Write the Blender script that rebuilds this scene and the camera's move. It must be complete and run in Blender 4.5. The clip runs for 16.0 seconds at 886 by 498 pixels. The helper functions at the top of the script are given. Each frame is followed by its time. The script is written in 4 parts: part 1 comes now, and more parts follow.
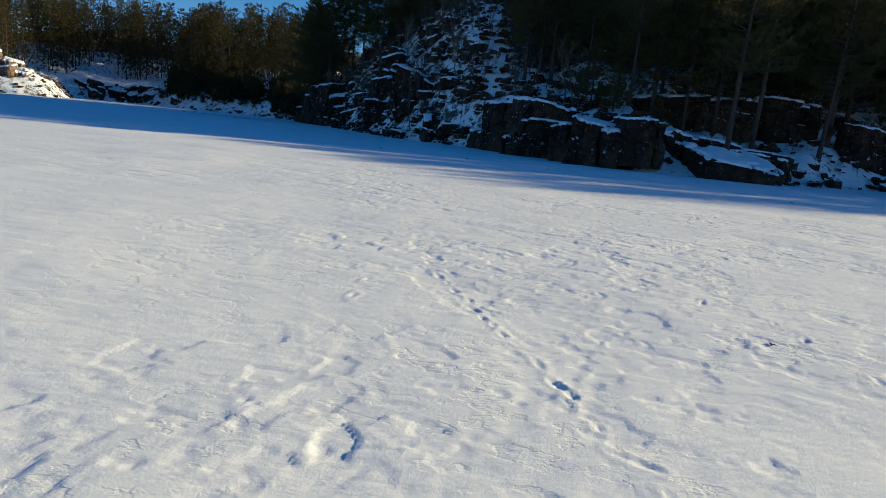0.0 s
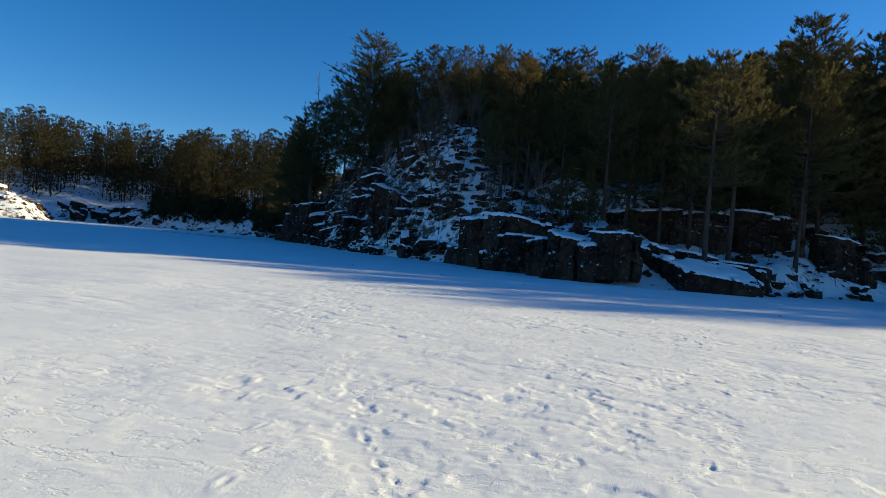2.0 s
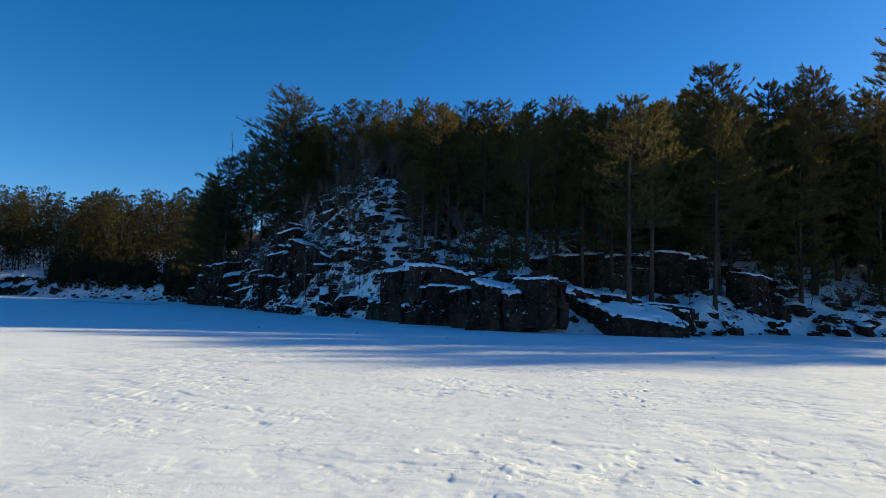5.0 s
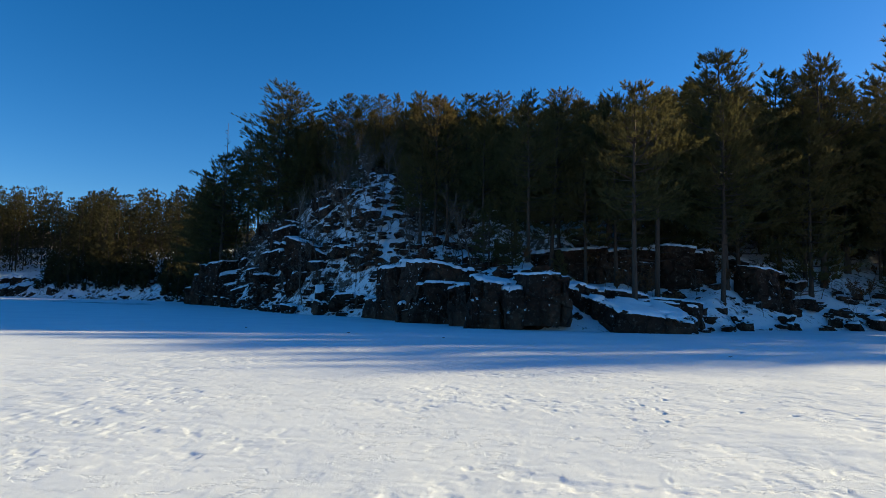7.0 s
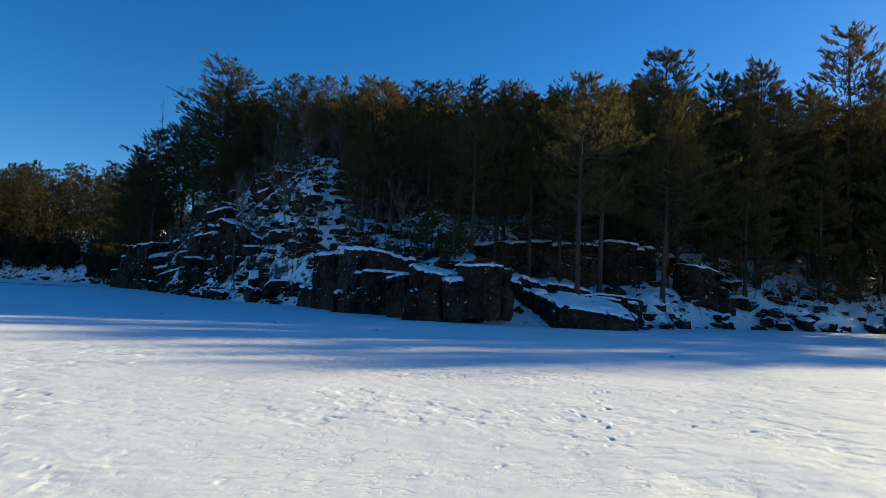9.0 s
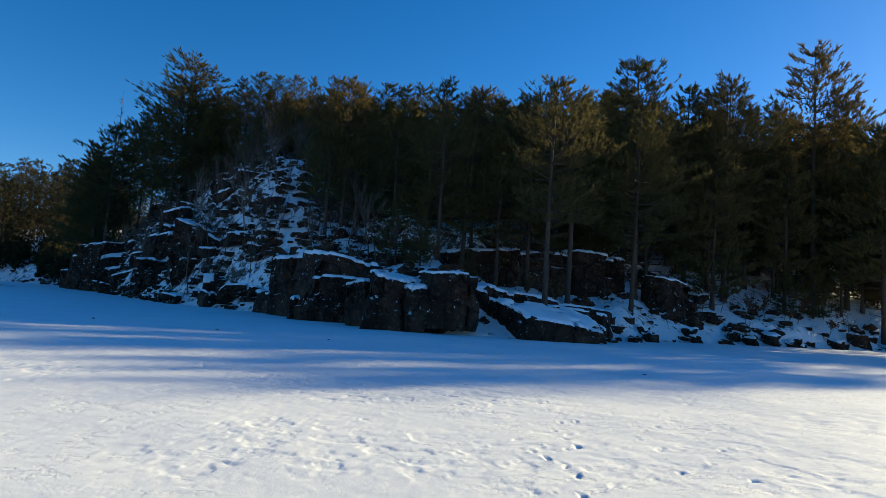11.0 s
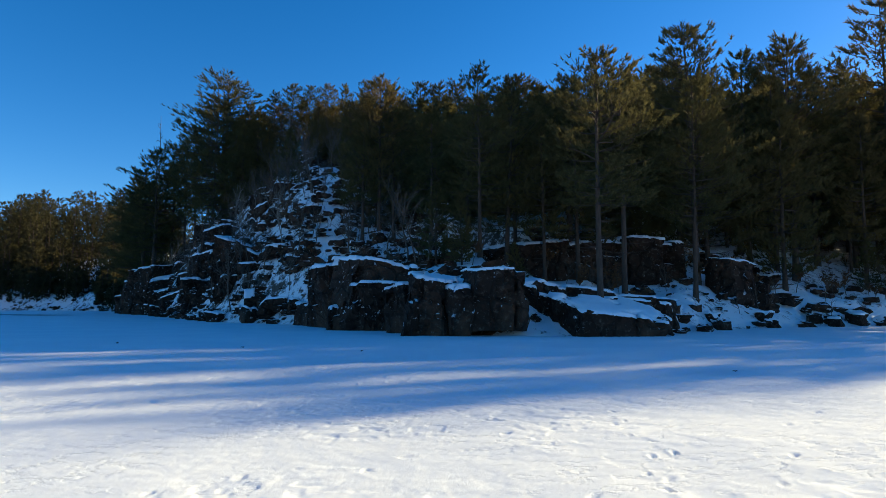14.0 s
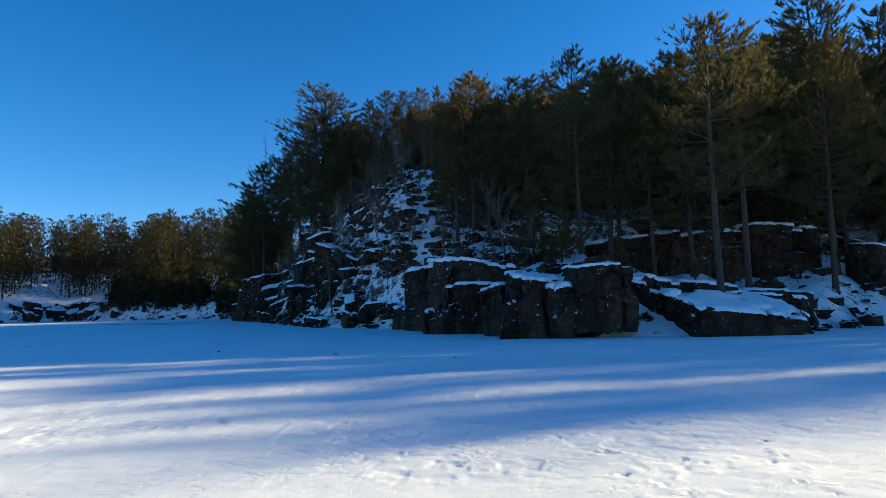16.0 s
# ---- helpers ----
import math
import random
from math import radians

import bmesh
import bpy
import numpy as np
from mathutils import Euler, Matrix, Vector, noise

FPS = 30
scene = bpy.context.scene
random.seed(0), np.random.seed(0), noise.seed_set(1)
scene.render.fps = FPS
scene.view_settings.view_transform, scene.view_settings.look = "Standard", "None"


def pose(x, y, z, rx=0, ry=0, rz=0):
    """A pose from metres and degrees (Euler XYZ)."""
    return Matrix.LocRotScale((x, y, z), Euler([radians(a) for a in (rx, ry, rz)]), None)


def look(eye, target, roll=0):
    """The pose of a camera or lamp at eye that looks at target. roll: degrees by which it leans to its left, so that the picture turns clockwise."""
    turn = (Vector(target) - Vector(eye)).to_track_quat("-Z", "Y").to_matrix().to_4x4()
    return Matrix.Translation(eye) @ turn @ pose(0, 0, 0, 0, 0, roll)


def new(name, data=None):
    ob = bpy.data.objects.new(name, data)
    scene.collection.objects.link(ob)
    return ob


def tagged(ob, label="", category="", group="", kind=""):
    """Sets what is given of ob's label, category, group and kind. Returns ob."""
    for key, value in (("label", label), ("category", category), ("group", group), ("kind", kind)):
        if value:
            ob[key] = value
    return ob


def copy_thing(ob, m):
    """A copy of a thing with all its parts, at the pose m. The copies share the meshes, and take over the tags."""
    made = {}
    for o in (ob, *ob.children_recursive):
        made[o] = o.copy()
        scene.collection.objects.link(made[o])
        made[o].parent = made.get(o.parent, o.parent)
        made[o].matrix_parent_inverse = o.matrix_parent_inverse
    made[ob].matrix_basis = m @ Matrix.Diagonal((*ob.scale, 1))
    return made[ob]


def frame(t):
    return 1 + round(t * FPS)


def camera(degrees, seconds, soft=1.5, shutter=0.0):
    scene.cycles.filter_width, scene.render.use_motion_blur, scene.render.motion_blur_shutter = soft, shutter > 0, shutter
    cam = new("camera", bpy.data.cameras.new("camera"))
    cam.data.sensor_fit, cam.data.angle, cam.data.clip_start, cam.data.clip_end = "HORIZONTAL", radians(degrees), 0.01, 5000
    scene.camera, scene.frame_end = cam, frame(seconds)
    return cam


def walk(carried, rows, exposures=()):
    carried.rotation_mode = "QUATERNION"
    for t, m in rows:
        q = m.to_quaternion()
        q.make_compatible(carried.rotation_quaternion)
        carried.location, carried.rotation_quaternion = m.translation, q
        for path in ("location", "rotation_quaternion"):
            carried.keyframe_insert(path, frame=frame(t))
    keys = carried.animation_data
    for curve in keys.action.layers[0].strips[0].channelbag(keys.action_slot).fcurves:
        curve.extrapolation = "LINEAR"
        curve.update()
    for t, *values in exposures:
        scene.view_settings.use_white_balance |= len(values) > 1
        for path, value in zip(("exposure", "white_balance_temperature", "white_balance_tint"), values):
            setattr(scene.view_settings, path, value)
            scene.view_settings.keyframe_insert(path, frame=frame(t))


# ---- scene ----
cam = camera(74.0, 16.0, soft=0.6)
PATH = [
    (0, (0.025, -0.001, 1.596), (-0.064, 1.951, 1.195), 5.6),
    (0.5, (0.233, 0.359, 1.593), (0.136, 2.333, 1.308), 5.6),
    (1, (0.344, 0.703, 1.638), (0.265, 2.693, 1.468), 5.6),
    (1.5, (0.376, 1.1, 1.663), (0.311, 3.096, 1.560), 5.1),
    (2, (0.426, 1.426, 1.658), (0.357, 3.425, 1.645), 4.7),
    (2.5, (0.567, 1.81, 1.68), (0.515, 3.807, 1.784), 4.1),
    (3, (0.643, 2.13, 1.692), (0.646, 4.123, 1.86), 3.7),
    (3.5, (0.704, 2.562, 1.702), (0.751, 4.552, 1.894), 3.3),
    (4, (0.843, 2.912, 1.667), (0.946, 4.9, 1.861), 2.8),
    (4.5, (1.006, 3.27, 1.675), (1.148, 5.256, 1.869), 2.3),
    (5, (1.083, 3.695, 1.635), (1.244, 5.68, 1.819), 1.9),
    (7.5, (1.645, 5.678, 1.636), (1.806, 7.664, 1.807), 1.2),
    (8, (1.822, 6.051, 1.661), (2.047, 8.031, 1.823), 1.9),
    (8.5, (1.923, 6.417, 1.631), (2.212, 8.39, 1.781), 2.3),
    (9, (2.049, 6.79, 1.638), (2.386, 8.755, 1.789), 2.9),
    (11.5, (2.819, 8.74, 1.697), (3.265, 10.679, 1.894), 3.7),
    (12, (2.918, 9.178, 1.698), (3.343, 11.121, 1.905), 2.6),
    (12.5, (3.093, 9.619, 1.66), (3.481, 11.57, 1.862), 1.7),
    (13, (3.279, 9.972, 1.665), (3.629, 11.931, 1.861), 1.1),
    (13.5, (3.38, 10.365, 1.635), (3.709, 12.329, 1.824), 0.4),
    (14, (3.508, 10.761, 1.618), (3.788, 12.733, 1.804), 0.1),
    (14.5, (3.678, 11.16, 1.633), (3.891, 13.14, 1.818), -0.1),
    (15, (3.727, 11.568, 1.6), (3.866, 13.555, 1.79), -0.6),
    (15.5, (3.778, 11.958, 1.614), (3.828, 13.949, 1.806), -1.0),
    (16, (3.844, 12.237, 1.653), (3.787, 14.227, 1.846), -1.4),
]
walk(cam, [(t, look(eye, target, roll)) for t, eye, target, roll in PATH],
     exposures=[(0.0, 0.52), (2.5, 0.8), (5.0, 0.88), (9.0, 0.88), (11.5, 0.99), (12.5, 1.1), (16.0, 1.24)])

# ---- light: low winter sun behind the wood on the far bank ----
SUN_AZ, SUN_EL = 73.0, 15.2
world = bpy.data.worlds.new("world")
scene.world = world
world.use_nodes = True
wn = world.node_tree
sky = wn.nodes.new("ShaderNodeTexSky")
sky.sky_type, sky.sun_disc = "NISHITA", False
sky.sun_elevation, sky.sun_rotation = radians(SUN_EL), radians(SUN_AZ)
sky.altitude, sky.air_density, sky.dust_density, sky.ozone_density = 1500, 1.0, 0.6, 4.0
back = wn.nodes["Background"]
back.inputs["Strength"].default_value = 0.09
deep = wn.nodes.new("ShaderNodeHueSaturation")
deep.inputs["Saturation"].default_value, deep.inputs["Hue"].default_value = 1.25, 0.503
wn.links.new(sky.outputs[0], deep.inputs["Color"])
wn.links.new(deep.outputs[0], back.inputs["Color"])
sun = new("sun", bpy.data.lights.new("sun", "SUN"))
sun.data.energy, sun.data.angle, sun.data.color = 5.0, radians(0.55), (1.0, 0.86, 0.51)
toward = Vector((math.sin(radians(SUN_AZ)) * math.cos(radians(SUN_EL)), math.cos(radians(SUN_AZ)) * math.cos(radians(SUN_EL)), math.sin(radians(SUN_EL))))
sun.matrix_world = look(toward * 200, (0, 0, 0))


# ---- materials ----
def material(name):
    m = bpy.data.materials.new(name)
    m.use_nodes = True
    return m, m.node_tree.nodes, m.node_tree.links, m.node_tree.nodes["Principled BSDF"]


def ramp(n, l, source, stops):
    r = n.new("ShaderNodeValToRGB")
    while len(r.color_ramp.elements) < len(stops):
        r.color_ramp.elements.new(0.5)
    for e, (at, c) in zip(r.color_ramp.elements, stops):
        e.position, e.color = at, (*c, 1) if len(c) == 3 else (c[0], c[0], c[0], 1)
    l.new(source, r.inputs[0])
    return r.outputs[0]


def noise_tex(n, l, scale, detail=6, rough=0.6, stretch=None, coords="Object"):
    c = n.new("ShaderNodeTexCoord")
    t = n.new("ShaderNodeTexNoise")
    t.inputs["Scale"].default_value, t.inputs["Detail"].default_value, t.inputs["Roughness"].default_value = scale, detail, rough
    out = c.outputs[coords]
    if stretch:
        mp = n.new("ShaderNodeMapping")
        mp.inputs["Scale"].default_value = stretch
        l.new(out, mp.inputs[0])
        out = mp.outputs[0]
    l.new(out, t.inputs["Vector"])
    return t.outputs[0]


def bump(n, l, height, strength, distance, before=None):
    b = n.new("ShaderNodeBump")
    b.inputs["Strength"].default_value, b.inputs["Distance"].default_value = strength, distance
    l.new(height, b.inputs["Height"])
    if before is not None:
        l.new(before, b.inputs["Normal"])
    return b.outputs[0]


def mix(n, l, fac, a, b):
    m = n.new("ShaderNodeMix")
    m.data_type = "RGBA"
    l.new(fac, m.inputs[0])
    for socket, v in ((m.inputs[6], a), (m.inputs[7], b)):
        if isinstance(v, tuple):
            socket.default_value = (*v, 1)
        else:
            l.new(v, socket)
    return m.outputs[2]


def calc(n, l, op, a, b):
    m = n.new("ShaderNodeMath")
    m.operation = op
    for socket, v in zip(m.inputs, (a, b)):
        if isinstance(v, (int, float)):
            socket.default_value = v
        else:
            l.new(v, socket)
    return m.outputs[0]


def snow_material():
    m, n, l, p = material("snow")
    tone = noise_tex(n, l, 0.35, 5)
    l.new(ramp(n, l, tone, [(0.3, (0.80, 0.815, 0.84)), (0.7, (0.90, 0.90, 0.90))]), p.inputs["Base Color"])
    p.inputs["Roughness"].default_value = 0.62
    p.inputs["Specular IOR Level"].default_value = 0.25
    wind = noise_tex(n, l, 6.0, 8, 0.68, (1.0, 1.4, 1))
    grain = noise_tex(n, l, 42, 6, 0.78)
    small = noise_tex(n, l, 2.6, 9, 0.6, (1.0, 1.6, 1))
    group = ramp(n, l, noise_tex(n, l, 0.45, 3), [(0.46, (0.12,)), (0.58, (1.0,))])
    chip = ramp(n, l, small, [(0.53, (1.0,)), (0.57, (0.35,)), (0.62, (0.55,)), (0.7, (1.0,))])
    chip = calc(n, l, "MULTIPLY", calc(n, l, "SUBTRACT", chip, 1.0), group)
    normal = bump(n, l, chip, 0.5, 0.02)
    normal = bump(n, l, wind, 0.2, 0.02, normal)
    l.new(bump(n, l, grain, 0.55, 0.007, normal), p.inputs["Normal"])
    return m


def cap_material():
    m, n, l, p = material("snow_cap")
    tone = noise_tex(n, l, 0.6, 4)
    l.new(ramp(n, l, tone, [(0.3, (0.78, 0.80, 0.84)), (0.7, (0.89, 0.89, 0.9))]), p.inputs["Base Color"])
    p.inputs["Roughness"].default_value = 0.65
    l.new(bump(n, l, noise_tex(n, l, 3.0, 6), 0.5, 0.1), p.inputs["Normal"])
    return m


def rock_material(name="dark_rock", body_stops=((0.3, (0.022, 0.0115, 0.0075)), (0.5, (0.05, 0.026, 0.0165)), (0.68, (0.115, 0.058, 0.034))), cling=0.86, speck=0.625):
    m, n, l, p = material(name)
    big = noise_tex(n, l, 0.35, 6, 0.65)
    fine = noise_tex(n, l, 4.0, 8, 0.7)
    body = ramp(n, l, big, list(body_stops))
    lichen = ramp(n, l, fine, [(0.55, (0.0,)), (0.68, (1.0,))])
    body = mix(n, l, calc(n, l, "MULTIPLY", lichen, 0.6), body, (0.19, 0.155, 0.115))
    geo = n.new("ShaderNodeNewGeometry")
    sep = n.new("ShaderNodeSeparateXYZ")
    l.new(geo.outputs["Normal"], sep.inputs[0])
    up = calc(n, l, "ADD", sep.outputs["Z"], calc(n, l, "MULTIPLY", calc(n, l, "SUBTRACT", noise_tex(n, l, 1.6, 5), 0.5), 1.1))
    dust = ramp(n, l, up, [(cling, (0.0,)), (cling + 0.06, (1.0,))])
    fleck = ramp(n, l, noise_tex(n, l, 2.6, 7, 0.66), [(speck, (0.0,)), (speck + 0.02, (1.0,))])
    fleck = calc(n, l, "MULTIPLY", fleck, ramp(n, l, sep.outputs["Z"], [(-0.1, (0.0,)), (0.15, (1.0,))]))
    dust = calc(n, l, "MAXIMUM", dust, fleck)
    l.new(mix(n, l, dust, body, (0.82, 0.83, 0.86)), p.inputs["Base Color"])
    p.inputs["Roughness"].default_value = 0.9
    p.inputs["Specular IOR Level"].default_value = 0.15
    crack = n.new("ShaderNodeTexVoronoi")
    crack.feature = "DISTANCE_TO_EDGE"
    crack.inputs["Scale"].default_value = 0.7
    l.new(n.new("ShaderNodeTexCoord").outputs["Object"], crack.inputs["Vector"])
    cut = ramp(n, l, crack.outputs["Distance"], [(0.0, (0.0,)), (0.07, (1.0,))])
    l.new(bump(n, l, fine, 0.9, 0.2, bump(n, l, cut, 0.8, 0.25)), p.inputs["Normal"])
    return m


def land_material():
    m, n, l, p = material("snowy_slope")
    patch = noise_tex(n, l, 0.9, 8, 0.72)
    wide = noise_tex(n, l, 0.12, 4)
    geo = n.new("ShaderNodeNewGeometry")
    sep = n.new("ShaderNodeSeparateXYZ")
    l.new(geo.outputs["Normal"], sep.inputs[0])
    steep = calc(n, l, "SUBTRACT", 1.0, sep.outputs["Z"])
    show = calc(n, l, "ADD", calc(n, l, "ADD", patch, calc(n, l, "MULTIPLY", wide, 0.35)), calc(n, l, "MULTIPLY", steep, 0.30))
    bare = ramp(n, l, show, [(0.77, (0.0,)), (0.85, (1.0,))])
    soil = ramp(n, l, noise_tex(n, l, 6, 5), [(0.3, (0.035, 0.028, 0.022)), (0.7, (0.11, 0.08, 0.055))])
    l.new(mix(n, l, bare, (0.84, 0.85, 0.87), soil), p.inputs["Base Color"])
    p.inputs["Roughness"].default_value = 0.75
    l.new(bump(n, l, noise_tex(n, l, 2.5, 7, 0.7), 0.8, 0.25), p.inputs["Normal"])
    return m


def bark_material(name, dark, light):
    m, n, l, p = material(name)
    v = noise_tex(n, l, 3.0, 6, 0.7, (3, 3, 0.5))
    l.new(ramp(n, l, v, [(0.3, dark), (0.7, light)]), p.inputs["Base Color"])
    p.inputs["Roughness"].default_value = 0.9
    l.new(bump(n, l, v, 0.8, 0.04), p.inputs["Normal"])
    return m


def needle_material(name, dark, light, dry):
    m, n, l, p = material(name)
    geo = n.new("ShaderNodeNewGeometry")
    info = n.new("ShaderNodeObjectInfo")
    tint = mix(n, l, geo.outputs["Random Per Island"], dark, light)
    old = ramp(n, l, info.outputs["Random"], [(0.45, (0.0,)), (1.0, (0.55,))])
    col = mix(n, l, old, tint, dry)
    l.new(col, p.inputs["Base Color"])
    p.inputs["Roughness"].default_value = 0.8
    p.inputs["Specular IOR Level"].default_value = 0.1
    tr = n.new("ShaderNodeBsdfTranslucent")
    l.new(col, tr.inputs["Color"])
    ms = n.new("ShaderNodeMixShader")
    ms.inputs[0].default_value = 0.45
    l.new(p.outputs[0], ms.inputs[1])
    l.new(tr.outputs[0], ms.inputs[2])
    l.new(ms.outputs[0], n["Material Output"].inputs["Surface"])
    return m


PALE_ROCK = rock_material("pale_rock", ((0.3, (0.10, 0.06, 0.04)), (0.5, (0.2, 0.13, 0.085)), (0.7, (0.3, 0.2, 0.135))), 0.74, 0.58)
SNOW, CAP, ROCK, LAND = snow_material(), cap_material(), rock_material(), land_material()
PINE_BARK = bark_material("pine_bark", (0.03, 0.018, 0.012), (0.095, 0.058, 0.038))
GREY_BARK = bark_material("grey_bark", (0.055, 0.04, 0.03), (0.16, 0.12, 0.09))
PALE_BARK = bark_material("pale_bark", (0.12, 0.1, 0.08), (0.3, 0.26, 0.21))
NEEDLES = needle_material("pine_needles", (0.066, 0.059, 0.022), (0.15, 0.126, 0.048), (0.175, 0.115, 0.045))
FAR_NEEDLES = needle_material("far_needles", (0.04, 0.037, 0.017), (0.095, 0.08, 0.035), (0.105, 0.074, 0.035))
DEAD_LEAF = needle_material("dead_leaves", (0.10, 0.045, 0.02), (0.22, 0.11, 0.05), (0.16, 0.09, 0.05))


# ---- mesh helpers ----
def mesh_of(name, verts, faces, mat, shade=False):
    me = bpy.data.meshes.new(name)
    me.from_pydata(np.asarray(verts, float).tolist(), [], faces if isinstance(faces, list) else faces.tolist())
    me.materials.append(mat)
    me.shade_smooth() if shade else me.shade_flat()
    me.update()
    return me


def part(name, me, parent, label=""):
    ob = new(name, me)
    ob.parent = parent
    return tagged(ob, label) if label else ob


LATTICE, BOXES = {}, {}


def value_noise(x, y, seed):
    """Smooth lattice noise in 0..1 for arrays."""
    if seed not in LATTICE:
        LATTICE[seed] = np.random.RandomState(seed).rand(256, 256)
    r = LATTICE[seed]
    xi, yi = np.floor(x).astype(int), np.floor(y).astype(int)
    fx, fy = x - xi, y - yi
    fx, fy = fx * fx * (3 - 2 * fx), fy * fy * (3 - 2 * fy)
    g = lambda a, b: r[a & 255, b & 255]
    return (g(xi, yi) * (1 - fx) + g(xi + 1, yi) * fx) * (1 - fy) + (g(xi, yi + 1) * (1 - fx) + g(xi + 1, yi + 1) * fx) * fy


def fbm(x, y, seed, octaves=4):
    total, amp, norm = 0, 1.0, 0.0
    for o in range(octaves):
        total = total + amp * value_noise(x * 2**o + 17.3 * o, y * 2**o + 5.1 * o, seed + o)
        norm += amp
        amp *= 0.5
    return total / norm


def grid_mesh(name, xs, ys, z, mat, shade=True, keep=None):
    nx, ny = len(xs), len(ys)
    gx, gy = np.meshgrid(xs, ys)
    v = np.stack([gx, gy, z], -1).reshape(-1, 3)
    i = (np.arange(ny - 1)[:, None] * nx + np.arange(nx - 1)[None]).ravel()
    f = np.stack([i, i + 1, i + nx + 1, i + nx], -1)
    if keep is not None:
        f = f[keep.reshape(-1)[f].any(1)]
        used, inverse = np.unique(f, return_inverse=True)
        v, f = v[used], inverse.reshape(f.shape)
    return mesh_of(name, v, f, mat, shade)


def spaced(stops):
    """Coordinates from (start, step) pairs and a last end, the step changing evenly between them."""
    out = [stops[0][0]]
    for (a, sa), (b, sb) in zip(stops[:-1], stops[1:]):
        while out[-1] < b:
            f = (out[-1] - a) / (b - a)
            out.append(out[-1] + sa + (sb - sa) * max(0.0, min(1.0, f)))
    return np.array(out)


# ---- the lie of the land ----
SHORE = [(-420, 150), (-200, 122), (-118, 113), (-97, 116), (-90, 121), (-94, 132), (-113, 160), (-104, 170), (-87, 159), (-76, 153), (-60, 149), (-46, 138),
         (-38, 121), (-32, 110), (-20, 86), (-10, 66.5), (-4, 60), (1, 53.5), (4.5, 47.5), (7, 43), (10, 40.5), (14, 38.5),
         (20, 40.5), (28, 46.5), (36, 49), (46, 52), (60, 54), (80, 52), (105, 47), (130, 42), (165, 35), (300, 20)]


def inland(x, y):
    """Signed metres behind the water's edge (positive on land)."""
    if np.ndim(x) == 0 and np.ndim(y) == 0:
        near, sign = 1e9, 1.0
        for (ax, ay), (bx, by) in zip(SHORE[:-1], SHORE[1:]):
            dx, dy = bx - ax, by - ay
            t = min(1.0, max(0.0, ((x - ax) * dx + (y - ay) * dy) / (dx * dx + dy * dy)))
            d = math.hypot(x - ax - t * dx, y - ay - t * dy)
            if d < near - 1e-6:
                near, sign = d, 1.0 if dx * (y - ay) - dy * (x - ax) > 0 else -1.0
        return near * sign
    x, y = np.broadcast_arrays(np.asarray(x, float), np.asarray(y, float))
    best = np.full(x.shape, 1e9); side = np.ones(x.shape)
    for (ax, ay), (bx, by) in zip(SHORE[:-1], SHORE[1:]):
        dx, dy = bx - ax, by - ay
        t = np.clip(((x - ax) * dx + (y - ay) * dy) / (dx * dx + dy * dy), 0, 1)
        d = np.hypot(x - ax - t * dx, y - ay - t * dy)
        s = np.sign(dx * (y - ay) - dy * (x - ax))
        near = d < best - 1e-6
        best = np.where(near, d, best); side = np.where(near, s, side)
    return best * side


def smooth(a, b, v):
    t = np.clip((v - a) / (b - a), 0, 1)
    return t * t * (3 - 2 * t)


def land(x, y):
    s = inland(x, y)
    far = 1 - smooth(-58, -44, x)
    left = (1 - smooth(-6, 10, x)) * (1 - far)
    right = smooth(18, 34, x)
    mid = 1 - left - right - far
    low = smooth(11.5, 13.5, x) * (1 - smooth(21, 30, x))
    front = (far * 3.0 + left * 3.0 + mid * 3.0 + right * 1.2) * (1 - low) + 0.9 * low
    rise = (far * 0.34 + left * 1.45 + mid * 0.36 + right * 0.42) * (1 - low) + 0.27 * low
    top = far * 16 + left * 31 + mid * 29 + right * 29
    h = front * smooth(0, 3, s) + top * np.tanh(rise * np.maximum(s - 2, 0) / top)
    h = h + (2.2 * (1 - low) + 3.4 * low) * smooth(12, 15.5, s) * (mid * 1.0 + right * 0.5 * (1 - low) + right * low) * (1 - smooth(30, 44, x))
    h = h * (1 - 0.8 * smooth(112, 138, y) * (1 - smooth(-6, 14, x)) * (1 - far))
    return np.where(s > 0, h, np.maximum(s, -3) * 0.5) - 0.05


# ---- river ice under wind-packed snow, with tracks ----
def trail(points, stride, wobble, seed, apart=0.09):
    """Prints (x, y, heading, length) left and right of a walked line."""
    rnd = random.Random(seed)
    out, side, carry = [], 1, 0.0
    for (ax, ay), (bx, by) in zip(points[:-1], points[1:]):
        n = math.hypot(bx - ax, by - ay)
        d = carry
        while d < n:
            f = d / n
            h = math.atan2(by - ay, bx - ax)
            x, y = ax + (bx - ax) * f, ay + (by - ay) * f
            out.append((x - math.sin(h) * side * apart + rnd.gauss(0, wobble), y + math.cos(h) * side * apart + rnd.gauss(0, wobble), h + rnd.gauss(0, 0.22), rnd.uniform(0.45, 1.15)))
            side = -side
            d += stride * rnd.uniform(0.6, 1.45)
        carry = d - n
    return out


